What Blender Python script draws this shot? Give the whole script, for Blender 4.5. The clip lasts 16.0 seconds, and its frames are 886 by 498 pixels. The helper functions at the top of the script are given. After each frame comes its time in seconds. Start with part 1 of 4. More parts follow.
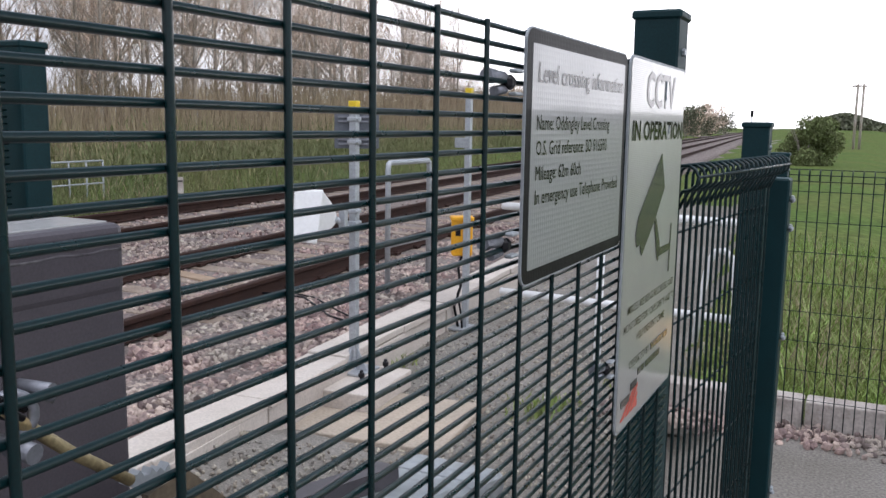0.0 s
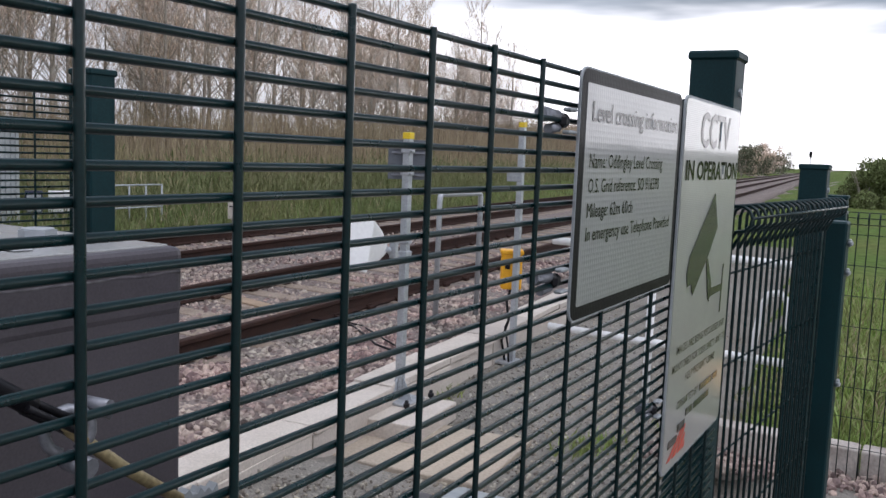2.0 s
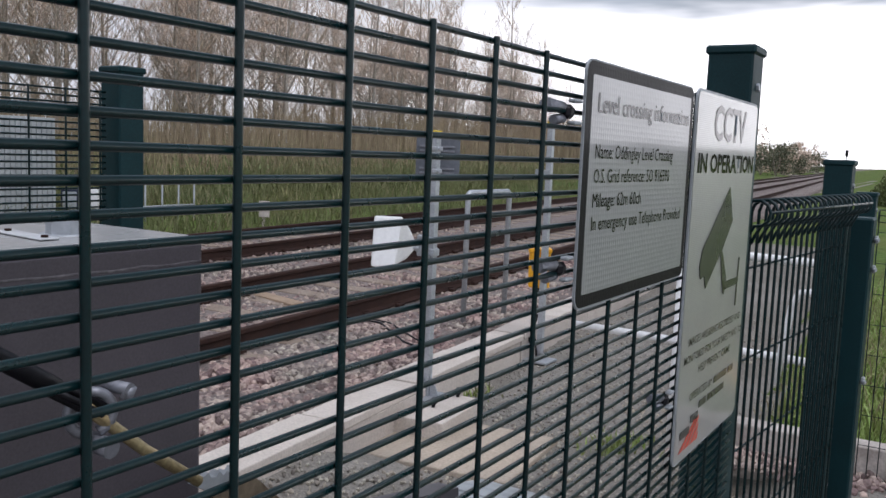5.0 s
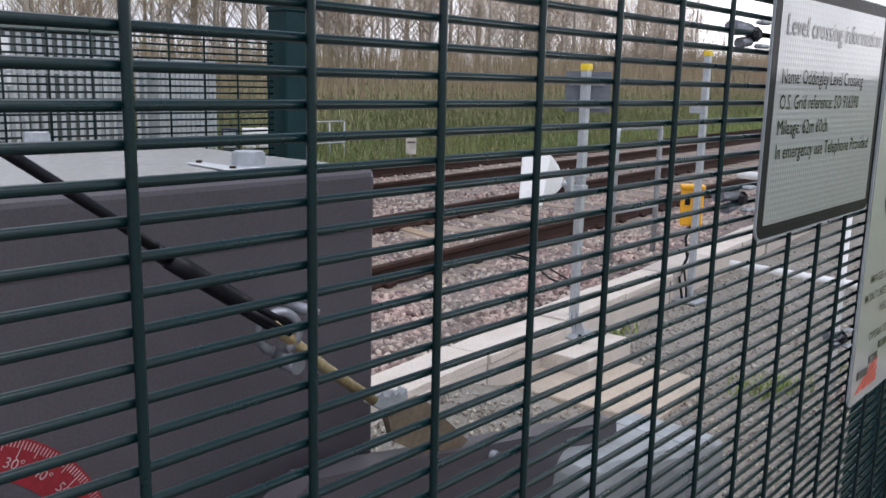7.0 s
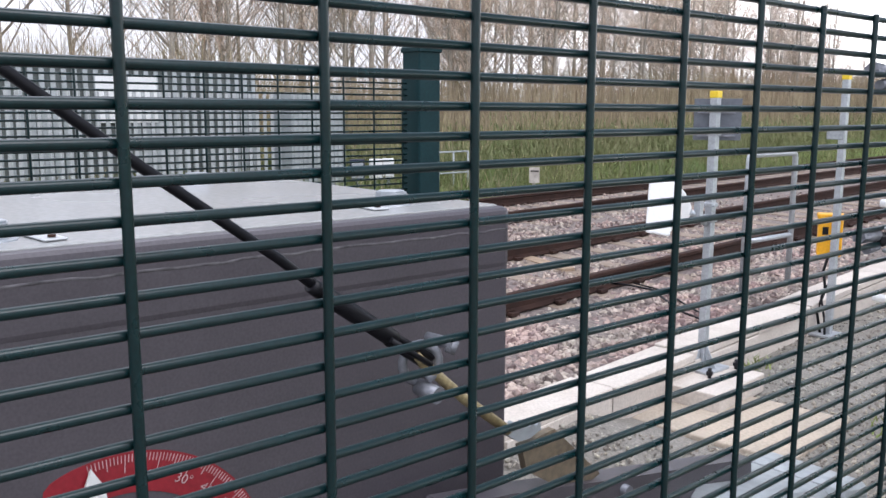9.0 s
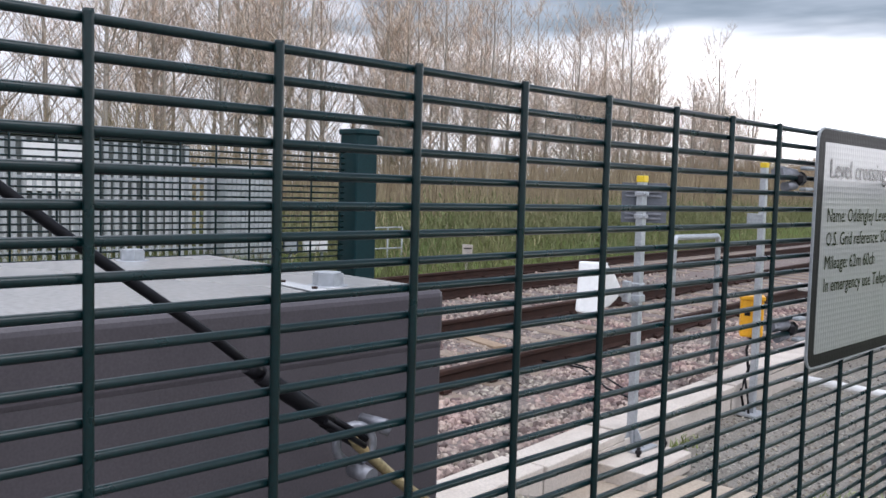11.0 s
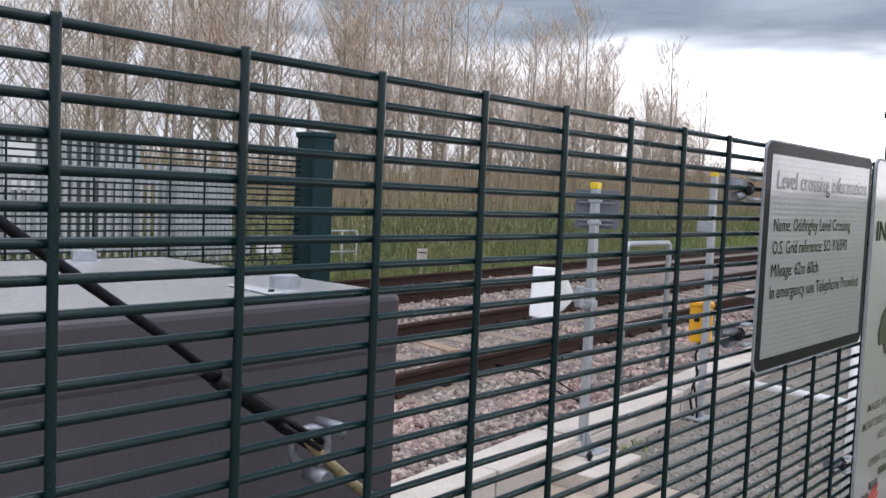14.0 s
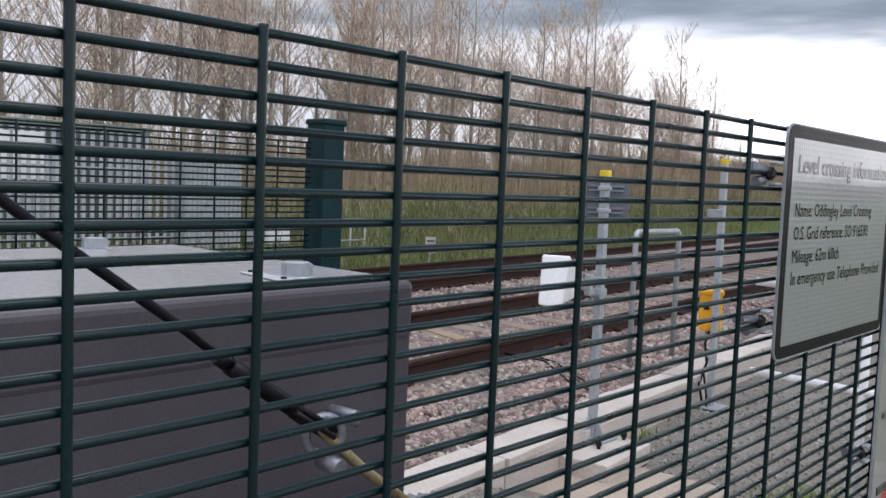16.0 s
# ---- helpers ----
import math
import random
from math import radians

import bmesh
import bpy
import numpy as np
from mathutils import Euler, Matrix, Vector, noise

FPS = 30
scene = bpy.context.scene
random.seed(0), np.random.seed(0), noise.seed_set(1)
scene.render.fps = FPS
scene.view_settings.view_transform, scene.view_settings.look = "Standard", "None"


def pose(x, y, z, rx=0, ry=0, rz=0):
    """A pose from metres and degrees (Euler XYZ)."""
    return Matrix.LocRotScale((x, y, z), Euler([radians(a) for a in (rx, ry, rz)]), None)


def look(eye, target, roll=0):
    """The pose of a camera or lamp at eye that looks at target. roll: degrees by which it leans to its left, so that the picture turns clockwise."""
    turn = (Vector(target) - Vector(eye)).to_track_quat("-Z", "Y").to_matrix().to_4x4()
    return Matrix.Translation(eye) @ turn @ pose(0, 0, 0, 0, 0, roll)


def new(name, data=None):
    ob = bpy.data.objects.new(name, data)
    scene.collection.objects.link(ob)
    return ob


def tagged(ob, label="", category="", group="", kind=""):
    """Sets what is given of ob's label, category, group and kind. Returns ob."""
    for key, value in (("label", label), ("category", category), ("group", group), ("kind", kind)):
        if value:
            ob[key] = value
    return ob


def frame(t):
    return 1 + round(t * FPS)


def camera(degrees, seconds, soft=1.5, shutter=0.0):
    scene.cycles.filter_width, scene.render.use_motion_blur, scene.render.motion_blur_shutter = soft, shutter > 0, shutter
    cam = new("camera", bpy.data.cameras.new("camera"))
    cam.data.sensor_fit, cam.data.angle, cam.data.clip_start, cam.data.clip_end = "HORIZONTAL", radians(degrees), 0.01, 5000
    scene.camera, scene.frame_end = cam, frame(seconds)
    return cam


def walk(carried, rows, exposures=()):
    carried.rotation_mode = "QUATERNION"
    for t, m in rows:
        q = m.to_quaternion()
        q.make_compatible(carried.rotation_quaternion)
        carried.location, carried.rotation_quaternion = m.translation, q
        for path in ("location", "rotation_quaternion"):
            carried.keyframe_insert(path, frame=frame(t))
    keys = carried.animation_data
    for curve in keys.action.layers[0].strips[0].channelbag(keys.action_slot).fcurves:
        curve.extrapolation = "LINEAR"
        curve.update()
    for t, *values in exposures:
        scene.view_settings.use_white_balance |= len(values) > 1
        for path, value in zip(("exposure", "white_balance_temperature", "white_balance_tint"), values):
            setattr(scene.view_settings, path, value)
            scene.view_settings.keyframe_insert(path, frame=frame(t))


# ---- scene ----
cam = camera(54.1, 16.0)
PATH = [
    (0, (0.251, -0.642, 1.529), (-0.631, 1.13, 1.242), 0.9),
    (0.5, (0.251, -0.633, 1.524), (-0.622, 1.143, 1.234), 2.2),
    (1, (0.248, -0.65, 1.53), (-0.702, 1.094, 1.29), 2.2),
    (1.5, (0.253, -0.657, 1.536), (-0.732, 1.074, 1.359), 1.8),
    (2, (0.255, -0.652, 1.531), (-0.733, 1.073, 1.314), 2.3),
    (2.5, (0.254, -0.665, 1.531), (-0.748, 1.053, 1.319), 2.7),
    (3, (0.259, -0.663, 1.527), (-0.75, 1.05, 1.304), 2.2),
    (5.5, (0.2803, -0.6576, 1.524), (-0.7847, 1.0194, 1.293), 2.8),
    (6, (0.27, -0.66, 1.518), (-0.821, 0.988, 1.211), 2.8),
    (6.5, (0.271, -0.663, 1.518), (-0.871, 0.95, 1.212), 2.1),
    (7, (0.2655, -0.6804, 1.519), (-1.0295, 0.7976, 1.144), 1.3),
    (7.5, (0.275, -0.719, 1.526), (-1.199, 0.589, 1.183), 1.2),
    (8, (0.281, -0.724, 1.526), (-1.239, 0.538, 1.214), 1.0),
    (8.5, (0.281, -0.713, 1.527), (-1.226, 0.567, 1.229), 0.8),
    (9, (0.28, -0.715, 1.533), (-1.22, 0.57, 1.219), 0.2),
    (9.5, (0.288, -0.719, 1.535), (-1.214, 0.578, 1.285), 0.8),
    (10, (0.298, -0.735, 1.544), (-1.15, 0.638, 1.405), 0.9),
    (12.5, (0.294, -0.733, 1.544), (-1.092, 0.702, 1.401), 2.3),
    (13, (0.294, -0.74, 1.545), (-1.088, 0.7, 1.414), 2.8),
    (13.5, (0.29, -0.739, 1.541), (-1.099, 0.692, 1.392), 2.1),
    (14, (0.3, -0.742, 1.545), (-1.037, 0.74, 1.419), 2.4),
    (14.5, (0.297, -0.755, 1.545), (-1.085, 0.686, 1.439), 2.3),
    (15, (0.294, -0.76, 1.547), (-1.129, 0.64, 1.421), 1.8),
    (15.5, (0.291, -0.755, 1.545), (-1.117, 0.659, 1.408), 1.9),
    (16, (0.289, -0.739, 1.542), (-1.06, 0.73, 1.389), 2.3),
]
EXPOSURES = [(t, e, 6080.0, 17.0) for t, e in ((0.0, -0.13), (1.5, -0.32), (3.0, -0.38), (5.5, -0.42), (6.5, -0.30), (7.5, 0.20), (8.5, 0.40), (9.5, 0.36), (10.0, 0.22), (12.5, 0.02), (13.5, 0.02), (14.5, -0.18), (16.0, -0.20))]
walk(cam, [(t, look(eye, target, roll)) for t, eye, target, roll in PATH], EXPOSURES)

WIRE, ROWGAP, PITCH, TOP = 0.002, 0.0127, 0.0762, 1.5985
TH = radians(6.0)            # the track runs six degrees off the fence


def tr(u, v, z=0.0):
    """A place from its distance off the fence (u) and its distance along the track (v)."""
    return Vector((-u * math.cos(TH) - v * math.sin(TH), -u * math.sin(TH) + v * math.cos(TH), z))


# ---- world, sun ----
world = bpy.data.worlds.new("sky")
scene.world = world
world.use_nodes = True
wn, wl = world.node_tree.nodes, world.node_tree.links
wn.clear()


def wnode(kind, **sets):
    n = wn.new(kind)
    for key, value in sets.items():
        n.inputs[key.replace("_", " ")].default_value = value
    return n


SUN_EL, SUN_AZ = 56.0, 72.0   # degrees; azimuth from +y towards +x
sky = wn.new("ShaderNodeTexSky")
sky.sky_type = "NISHITA"
sky.sun_disc = False
sky.sun_elevation, sky.sun_rotation = radians(SUN_EL), radians(SUN_AZ)
sky.dust_density = 2.0
coord = wn.new("ShaderNodeTexCoord")
sep = wn.new("ShaderNodeSeparateXYZ")
wl.new(coord.outputs["Generated"], sep.inputs[0])
# flat cloud layer: direction divided by its height
den = wnode("ShaderNodeMath"); den.operation = "MAXIMUM"
wl.new(sep.outputs["Z"], den.inputs[0]); den.inputs[1].default_value = 0.05
inv = wnode("ShaderNodeVectorMath"); inv.operation = "DIVIDE"
comb = wn.new("ShaderNodeCombineXYZ")
for i in range(3):
    wl.new(den.outputs[0], comb.inputs[i])
wl.new(coord.outputs["Generated"], inv.inputs[0]); wl.new(comb.outputs[0], inv.inputs[1])
cloud = wnode("ShaderNodeTexNoise", Scale=0.42, Detail=4.0, Roughness=0.48, Distortion=0.3)
shift = wn.new("ShaderNodeMapping"); shift.inputs["Location"].default_value = (3.1, 0.4, 0.0)
wl.new(inv.outputs[0], shift.inputs[0]); wl.new(shift.outputs[0], cloud.inputs["Vector"])
high = wn.new("ShaderNodeMapRange")       # clouds darken overhead, the horizon stays bright
ragged = wn.new("ShaderNodeMath"); ragged.operation = "MULTIPLY_ADD"; ragged.inputs[1].default_value = 0.11
wl.new(cloud.outputs["Fac"], ragged.inputs[0]); wl.new(sep.outputs["Z"], ragged.inputs[2])
wl.new(ragged.outputs[0], high.inputs["Value"])
high.inputs["From Min"].default_value, high.inputs["From Max"].default_value = 0.190, 0.232
high.interpolation_type = "SMOOTHSTEP"
dark = wn.new("ShaderNodeMapRange")
bias = wn.new("ShaderNodeMath"); bias.operation = "MULTIPLY_ADD"      # the cloud bank stands on the brighter side
bias.inputs[1].default_value = 0.9
tow = wn.new("ShaderNodeVectorMath"); tow.operation = "DOT_PRODUCT"
wl.new(coord.outputs["Generated"], tow.inputs[0]); tow.inputs[1].default_value = (0.25, 0.95, 0.17)
off = wn.new("ShaderNodeMath"); off.operation = "SUBTRACT"; off.inputs[1].default_value = 0.62
wl.new(cloud.outputs["Fac"], off.inputs[0])
wl.new(tow.outputs["Value"], bias.inputs[0]); wl.new(off.outputs[0], bias.inputs[2])
wl.new(bias.outputs[0], dark.inputs["Value"])
dark.inputs["From Min"].default_value, dark.inputs["From Max"].default_value = 0.22, 0.33
mul = wn.new("ShaderNodeMath"); mul.operation = "MULTIPLY"
wl.new(high.outputs[0], mul.inputs[0]); wl.new(dark.outputs[0], mul.inputs[1])
tone = wn.new("ShaderNodeMix"); tone.data_type = "RGBA"
toward = wn.new("ShaderNodeVectorMath"); toward.operation = "DOT_PRODUCT"
wl.new(coord.outputs["Generated"], toward.inputs[0]); toward.inputs[1].default_value = (0.25, 0.95, 0.17)
glow = wn.new("ShaderNodeMapRange"); glow.interpolation_type = "SMOOTHSTEP"
wl.new(toward.outputs["Value"], glow.inputs["Value"])
glow.inputs["From Min"].default_value, glow.inputs["From Max"].default_value = 0.35, 0.95
lit = wn.new("ShaderNodeMix"); lit.data_type = "RGBA"      # thin cloud glows on the sun's side
dome = wn.new("ShaderNodeMix"); dome.data_type = "RGBA"      # an overcast sky: three times brighter overhead than low down
dome.inputs["A"].default_value = (8.0, 8.1, 8.3, 1.0)
dome.inputs["B"].default_value = (14.4, 14.8, 15.2, 1.0)
wl.new(sep.outputs["Z"], dome.inputs["Factor"]); wl.new(dome.outputs["Result"], lit.inputs["A"])
lit.inputs["B"].default_value = (24.0, 23.5, 22.5, 1.0)
wl.new(glow.outputs[0], lit.inputs["Factor"]); wl.new(lit.outputs["Result"], tone.inputs["A"])
belly = wn.new("ShaderNodeMix"); belly.data_type = "RGBA"      # darker and paler folds in the bank
fold = wnode("ShaderNodeTexNoise", Scale=0.9, Detail=4.0, Roughness=0.5, Distortion=0.2)
wl.new(shift.outputs[0], fold.inputs["Vector"])
folds = wn.new("ShaderNodeMapRange"); folds.interpolation_type = "SMOOTHSTEP"
folds.inputs["From Min"].default_value, folds.inputs["From Max"].default_value = 0.36, 0.66
wl.new(fold.outputs["Fac"], folds.inputs["Value"]); wl.new(folds.outputs[0], belly.inputs["Factor"])
belly.inputs["A"].default_value = (2.5, 3.05, 3.4, 1.0)
belly.inputs["B"].default_value = (4.6, 5.2, 5.6, 1.0)
wl.new(belly.outputs["Result"], tone.inputs["B"])
wl.new(mul.outputs[0], tone.inputs["Factor"])
mixs = wn.new("ShaderNodeMix"); mixs.data_type = "RGBA"
mixs.inputs["Factor"].default_value = 0.88
wl.new(sky.outputs[0], mixs.inputs["A"]); wl.new(tone.outputs["Result"], mixs.inputs["B"])
bgn = wn.new("ShaderNodeBackground"); bgn.inputs["Strength"].default_value = 0.12
outw = wn.new("ShaderNodeOutputWorld")
wl.new(mixs.outputs["Result"], bgn.inputs[0]); wl.new(bgn.outputs[0], outw.inputs[0])

sun = new("sun", bpy.data.lights.new("sun", "SUN"))
sun.data.energy, sun.data.angle, sun.data.color = 1.4, radians(38), (1.0, 0.975, 0.94)
ce = math.cos(radians(SUN_EL))
sun.matrix_world = look((0, 0, 0), (-ce * math.sin(radians(SUN_AZ)), -ce * math.cos(radians(SUN_AZ)), -math.sin(radians(SUN_EL))))


# ---- materials ----
def material(name, base, rough=0.6, metal=0.0, vary=0.25, scale=8.0, fine=60.0, bump=0.15, depth=0.004, second=None, share=0.5, rand=0.0, island=False, spec=0.5):
    """A surface with blotches (scale), grain (fine) and relief; second: another colour that mixes in by noise; rand: change from piece to piece."""
    m = bpy.data.materials.new(name)
    m.use_nodes = True
    n, l = m.node_tree.nodes, m.node_tree.links
    p = n["Principled BSDF"]
    p.inputs["Roughness"].default_value, p.inputs["Metallic"].default_value = rough, metal
    p.inputs["Specular IOR Level"].default_value = spec
    tc = n.new("ShaderNodeTexCoord")
    geo = n.new("ShaderNodeNewGeometry")
    big = n.new("ShaderNodeTexNoise"); big.inputs["Scale"].default_value = scale; big.inputs["Detail"].default_value = 5
    small = n.new("ShaderNodeTexNoise"); small.inputs["Scale"].default_value = fine; small.inputs["Detail"].default_value = 4
    for t in (big, small):
        l.new(geo.outputs["Position"], t.inputs["Vector"])
    ramp = n.new("ShaderNodeMapRange"); l.new(big.outputs["Fac"], ramp.inputs["Value"])
    ramp.inputs["From Min"].default_value, ramp.inputs["From Max"].default_value = share - 0.15, share + 0.15
    mix = n.new("ShaderNodeMix"); mix.data_type = "RGBA"
    mix.inputs["A"].default_value = (*base, 1)
    other = second or tuple(c * (1 - vary) for c in base)
    mix.inputs["B"].default_value = (*other, 1)
    l.new(ramp.outputs[0], mix.inputs["Factor"])
    val = n.new("ShaderNodeMapRange"); l.new(small.outputs["Fac"], val.inputs["Value"])
    val.inputs["From Min"].default_value, val.inputs["From Max"].default_value = 0.3, 0.7
    val.inputs["To Min"].default_value, val.inputs["To Max"].default_value = 1 - vary, 1 + vary
    hsv = n.new("ShaderNodeHueSaturation")
    l.new(mix.outputs["Result"], hsv.inputs["Color"])
    if rand:
        src = geo.outputs["Random Per Island"] if island else n.new("ShaderNodeObjectInfo").outputs["Random"]
        rr = n.new("ShaderNodeMapRange"); l.new(src, rr.inputs["Value"])
        rr.inputs["To Min"].default_value, rr.inputs["To Max"].default_value = 1 - rand, 1 + rand
        mm = n.new("ShaderNodeMath"); mm.operation = "MULTIPLY"
        l.new(rr.outputs[0], mm.inputs[0]); l.new(val.outputs[0], mm.inputs[1])
        l.new(mm.outputs[0], hsv.inputs["Value"])
        hr = n.new("ShaderNodeMapRange"); l.new(src, hr.inputs["Value"])
        hr.inputs["To Min"].default_value, hr.inputs["To Max"].default_value = 0.5 - rand * 0.03, 0.5 + rand * 0.05
        l.new(hr.outputs[0], hsv.inputs["Hue"])
    else:
        l.new(val.outputs[0], hsv.inputs["Value"])
    l.new(hsv.outputs[0], p.inputs["Base Color"])
    rv = n.new("ShaderNodeMapRange"); l.new(big.outputs["Fac"], rv.inputs["Value"])
    rv.inputs["To Min"].default_value, rv.inputs["To Max"].default_value = max(0.04, rough - 0.12), min(1, rough + 0.12)
    l.new(rv.outputs[0], p.inputs["Roughness"])
    if bump:
        b = n.new("ShaderNodeBump"); b.inputs["Strength"].default_value = bump; b.inputs["Distance"].default_value = depth
        l.new(small.outputs["Fac"], b.inputs["Height"]); l.new(b.outputs[0], p.inputs["Normal"])
    return m


green = material("green_powder_coat", (0.0022, 0.0185, 0.0205), 0.30, vary=0.22, scale=40, fine=500, bump=0.10, depth=0.0005, spec=0.40)
green_post = material("green_post_paint", (0.005, 0.031, 0.036), 0.5, vary=0.2, scale=9, fine=300, bump=0.06, depth=0.0008, spec=0.2)
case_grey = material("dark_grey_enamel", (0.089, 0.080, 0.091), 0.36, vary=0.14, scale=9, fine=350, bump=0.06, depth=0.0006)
# lid top's grey is lightened: the sky's sheen is put into the colour
lid_sheen_grey = material("sky_sheen_grey", (0.36, 0.365, 0.36), 0.26, vary=0.10, scale=3.5, fine=120, bump=0.03, depth=0.0005)
scuffed = material("scuffed_grey_enamel", (0.105, 0.10, 0.105), 0.55, vary=0.5, scale=14, fine=90, bump=0.2, depth=0.001, second=(0.065, 0.057, 0.068), share=0.6)
pale_zinc = material("pale_zinc", (0.52, 0.54, 0.55), 0.5, metal=0.1, vary=0.10, scale=5, fine=30, bump=0.04)
hut_wall = material("grey_green_sheet", (0.10, 0.115, 0.11), 0.7, vary=0.2, scale=2, fine=20, bump=0.1)
galv = material("galvanised_steel", (0.46, 0.49, 0.52), 0.48, metal=0.55, vary=0.14, scale=22, fine=90, bump=0.08, depth=0.001)
galv_matt = material("weathered_zinc", (0.38, 0.41, 0.43), 0.6, metal=0.25, vary=0.14, scale=10, fine=60, bump=0.08, depth=0.001)
white = material("white_paint", (0.80, 0.81, 0.80), 0.45, vary=0.05, scale=6, fine=40, bump=0.03)
yellow = material("yellow_plastic", (0.85, 0.42, 0.015), 0.4, vary=0.08, scale=9, fine=60, bump=0.03)
cap_yellow = material("yellow_cap", (0.80, 0.58, 0.02), 0.45, vary=0.08, scale=9, fine=60, bump=0.03)
black = material("black_rubber", (0.008, 0.008, 0.011), 0.45, vary=0.2, scale=20, fine=150, bump=0.1, depth=0.001, spec=0.25)
ink = material("black_ink", (0.010, 0.010, 0.011), 0.6, vary=0.1, bump=0.0, spec=0.0)
faded = material("grey_ink", (0.08, 0.076, 0.070), 0.55, vary=0.15, bump=0.0, spec=0.1)
camera_ink = material("olive_black_ink", (0.040, 0.045, 0.038), 0.55, vary=0.1, bump=0.0, spec=0.15)
red_ink = material("red_orange_ink", (0.62, 0.07, 0.03), 0.5, vary=0.1, bump=0.0)
red = material("red_enamel", (0.27, 0.018, 0.028), 0.42, vary=0.12, scale=12, fine=200, bump=0.04, depth=0.0005)
dial_white = material("worn_pinkish_paint", (0.52, 0.38, 0.38), 0.5, vary=0.2, scale=40, fine=300, bump=0.0)
timber = material("tan_timber", (0.34, 0.25, 0.17), 0.85, vary=0.2, scale=6, fine=60, bump=0.2, depth=0.003)
brass = material("brass_rod", (0.36, 0.27, 0.13), 0.5, metal=0.35, vary=0.25, scale=30, fine=200, bump=0.1, depth=0.001, second=(0.35, 0.29, 0.16))
zinc = material("zinc_casting", (0.25, 0.26, 0.29), 0.45, metal=0.45, vary=0.18, scale=30, fine=160, bump=0.12, depth=0.001)
chrome = material("plated_steel", (0.62, 0.63, 0.64), 0.22, metal=1.0, vary=0.1, scale=30, fine=150, bump=0.03, depth=0.0005)
brown_plate = material("oxidised_plate", (0.22, 0.175, 0.12), 0.55, metal=0.2, vary=0.25, scale=16, fine=120, bump=0.1, depth=0.001)
concrete = material("pale_concrete", (0.52, 0.47, 0.42), 0.85, vary=0.14, scale=4, fine=70, bump=0.35, depth=0.004, second=(0.46, 0.41, 0.36), share=0.58, rand=0.08)
kerb_mat = material("stained_kerb_concrete", (0.50, 0.46, 0.42), 0.88, vary=0.2, scale=5, fine=60, bump=0.4, depth=0.004, second=(0.33, 0.29, 0.26), share=0.5, rand=0.1)
concrete_tan = material("tan_concrete", (0.44, 0.37, 0.29), 0.88, vary=0.16, scale=2.5, fine=60, bump=0.35, depth=0.004, second=(0.36, 0.31, 0.25))
sleeper_mat = material("sleeper_concrete", (0.27, 0.22, 0.175), 0.9, vary=0.25, scale=3, fine=50, bump=0.3, depth=0.004, second=(0.21, 0.16, 0.12))
rust = material("rusty_steel", (0.030, 0.016, 0.013), 0.8, metal=0.1, vary=0.3, scale=7, fine=90, bump=0.25, depth=0.002, second=(0.046, 0.024, 0.018), spec=0.2)
railhead = material("worn_rail_head", (0.12, 0.080, 0.062), 0.45, metal=0.4, vary=0.15, scale=4, fine=60, bump=0.05, depth=0.001, second=(0.13, 0.08, 0.06))
ballast_mat = material("ballast_bed", (0.17, 0.135, 0.125), 0.92, vary=0.45, scale=1.2, fine=26, bump=1.0, depth=0.03, second=(0.20, 0.17, 0.15))
stone_mat = material("ballast_stone", (0.335, 0.232, 0.213), 0.9, vary=0.3, scale=1.5, fine=45, bump=0.3, depth=0.004, second=(0.27, 0.235, 0.205), rand=0.62, island=True)
chip_mat = material("grey_chippings", (0.26, 0.25, 0.225), 0.9, vary=0.2, scale=2, fine=60, bump=0.3, depth=0.003, second=(0.30, 0.26, 0.21), rand=0.5, island=True)
gravel = material("cess_gravel", (0.23, 0.215, 0.19), 0.92, vary=0.4, scale=1.1, fine=75, bump=1.0, depth=0.012, second=(0.17, 0.155, 0.13))
grass_ground = material("rough_grass_ground", (0.085, 0.135, 0.032), 0.95, vary=0.35, scale=0.35, fine=5, bump=0.8, depth=0.05, second=(0.115, 0.14, 0.042), spec=0.08)
blade_dull = material("dull_verge_grass", (0.115, 0.145, 0.05), 0.75, vary=0.15, scale=0.4, fine=7, bump=0, second=(0.15, 0.15, 0.06), rand=0.25, island=True)
blade = material("grass_blade", (0.23, 0.33, 0.07), 0.6, vary=0.2, scale=0.5, fine=9, bump=0, second=(0.24, 0.26, 0.09), rand=0.4, island=True)
dry = material("dead_stalk", (0.34, 0.275, 0.18), 0.85, vary=0.25, scale=0.4, fine=6, bump=0, second=(0.25, 0.225, 0.11), rand=0.4, island=True)
bramble = material("bramble_leaf", (0.145, 0.175, 0.065), 0.8, vary=0.12, scale=0.3, fine=8, bump=0, second=(0.18, 0.175, 0.085), rand=0.15, island=True)
bark = material("grey_brown_bark", (0.36, 0.31, 0.26), 0.9, vary=0.3, scale=2.0, fine=14, bump=0.3, depth=0.01, second=(0.42, 0.39, 0.34))
twig = material("brown_twig", (0.63, 0.52, 0.43), 0.85, vary=0.2, scale=0.15, fine=3, bump=0, second=(0.64, 0.49, 0.385), rand=0.3, island=True)
scrub_twig = material("brown_scrub_twig", (0.38, 0.29, 0.205), 0.9, vary=0.15, scale=0.12, fine=3, bump=0, second=(0.32, 0.265, 0.17), rand=0.3, island=True)
bush_leaf = material("young_hedge_leaf", (0.17, 0.20, 0.075), 0.8, vary=0.2, scale=0.6, fine=5, bump=0, rand=0.4, island=True)
far_leaf = material("far_foliage", (0.15, 0.16, 0.10), 0.9, vary=0.3, scale=0.4, fine=3, bump=0, rand=0.4, island=True)
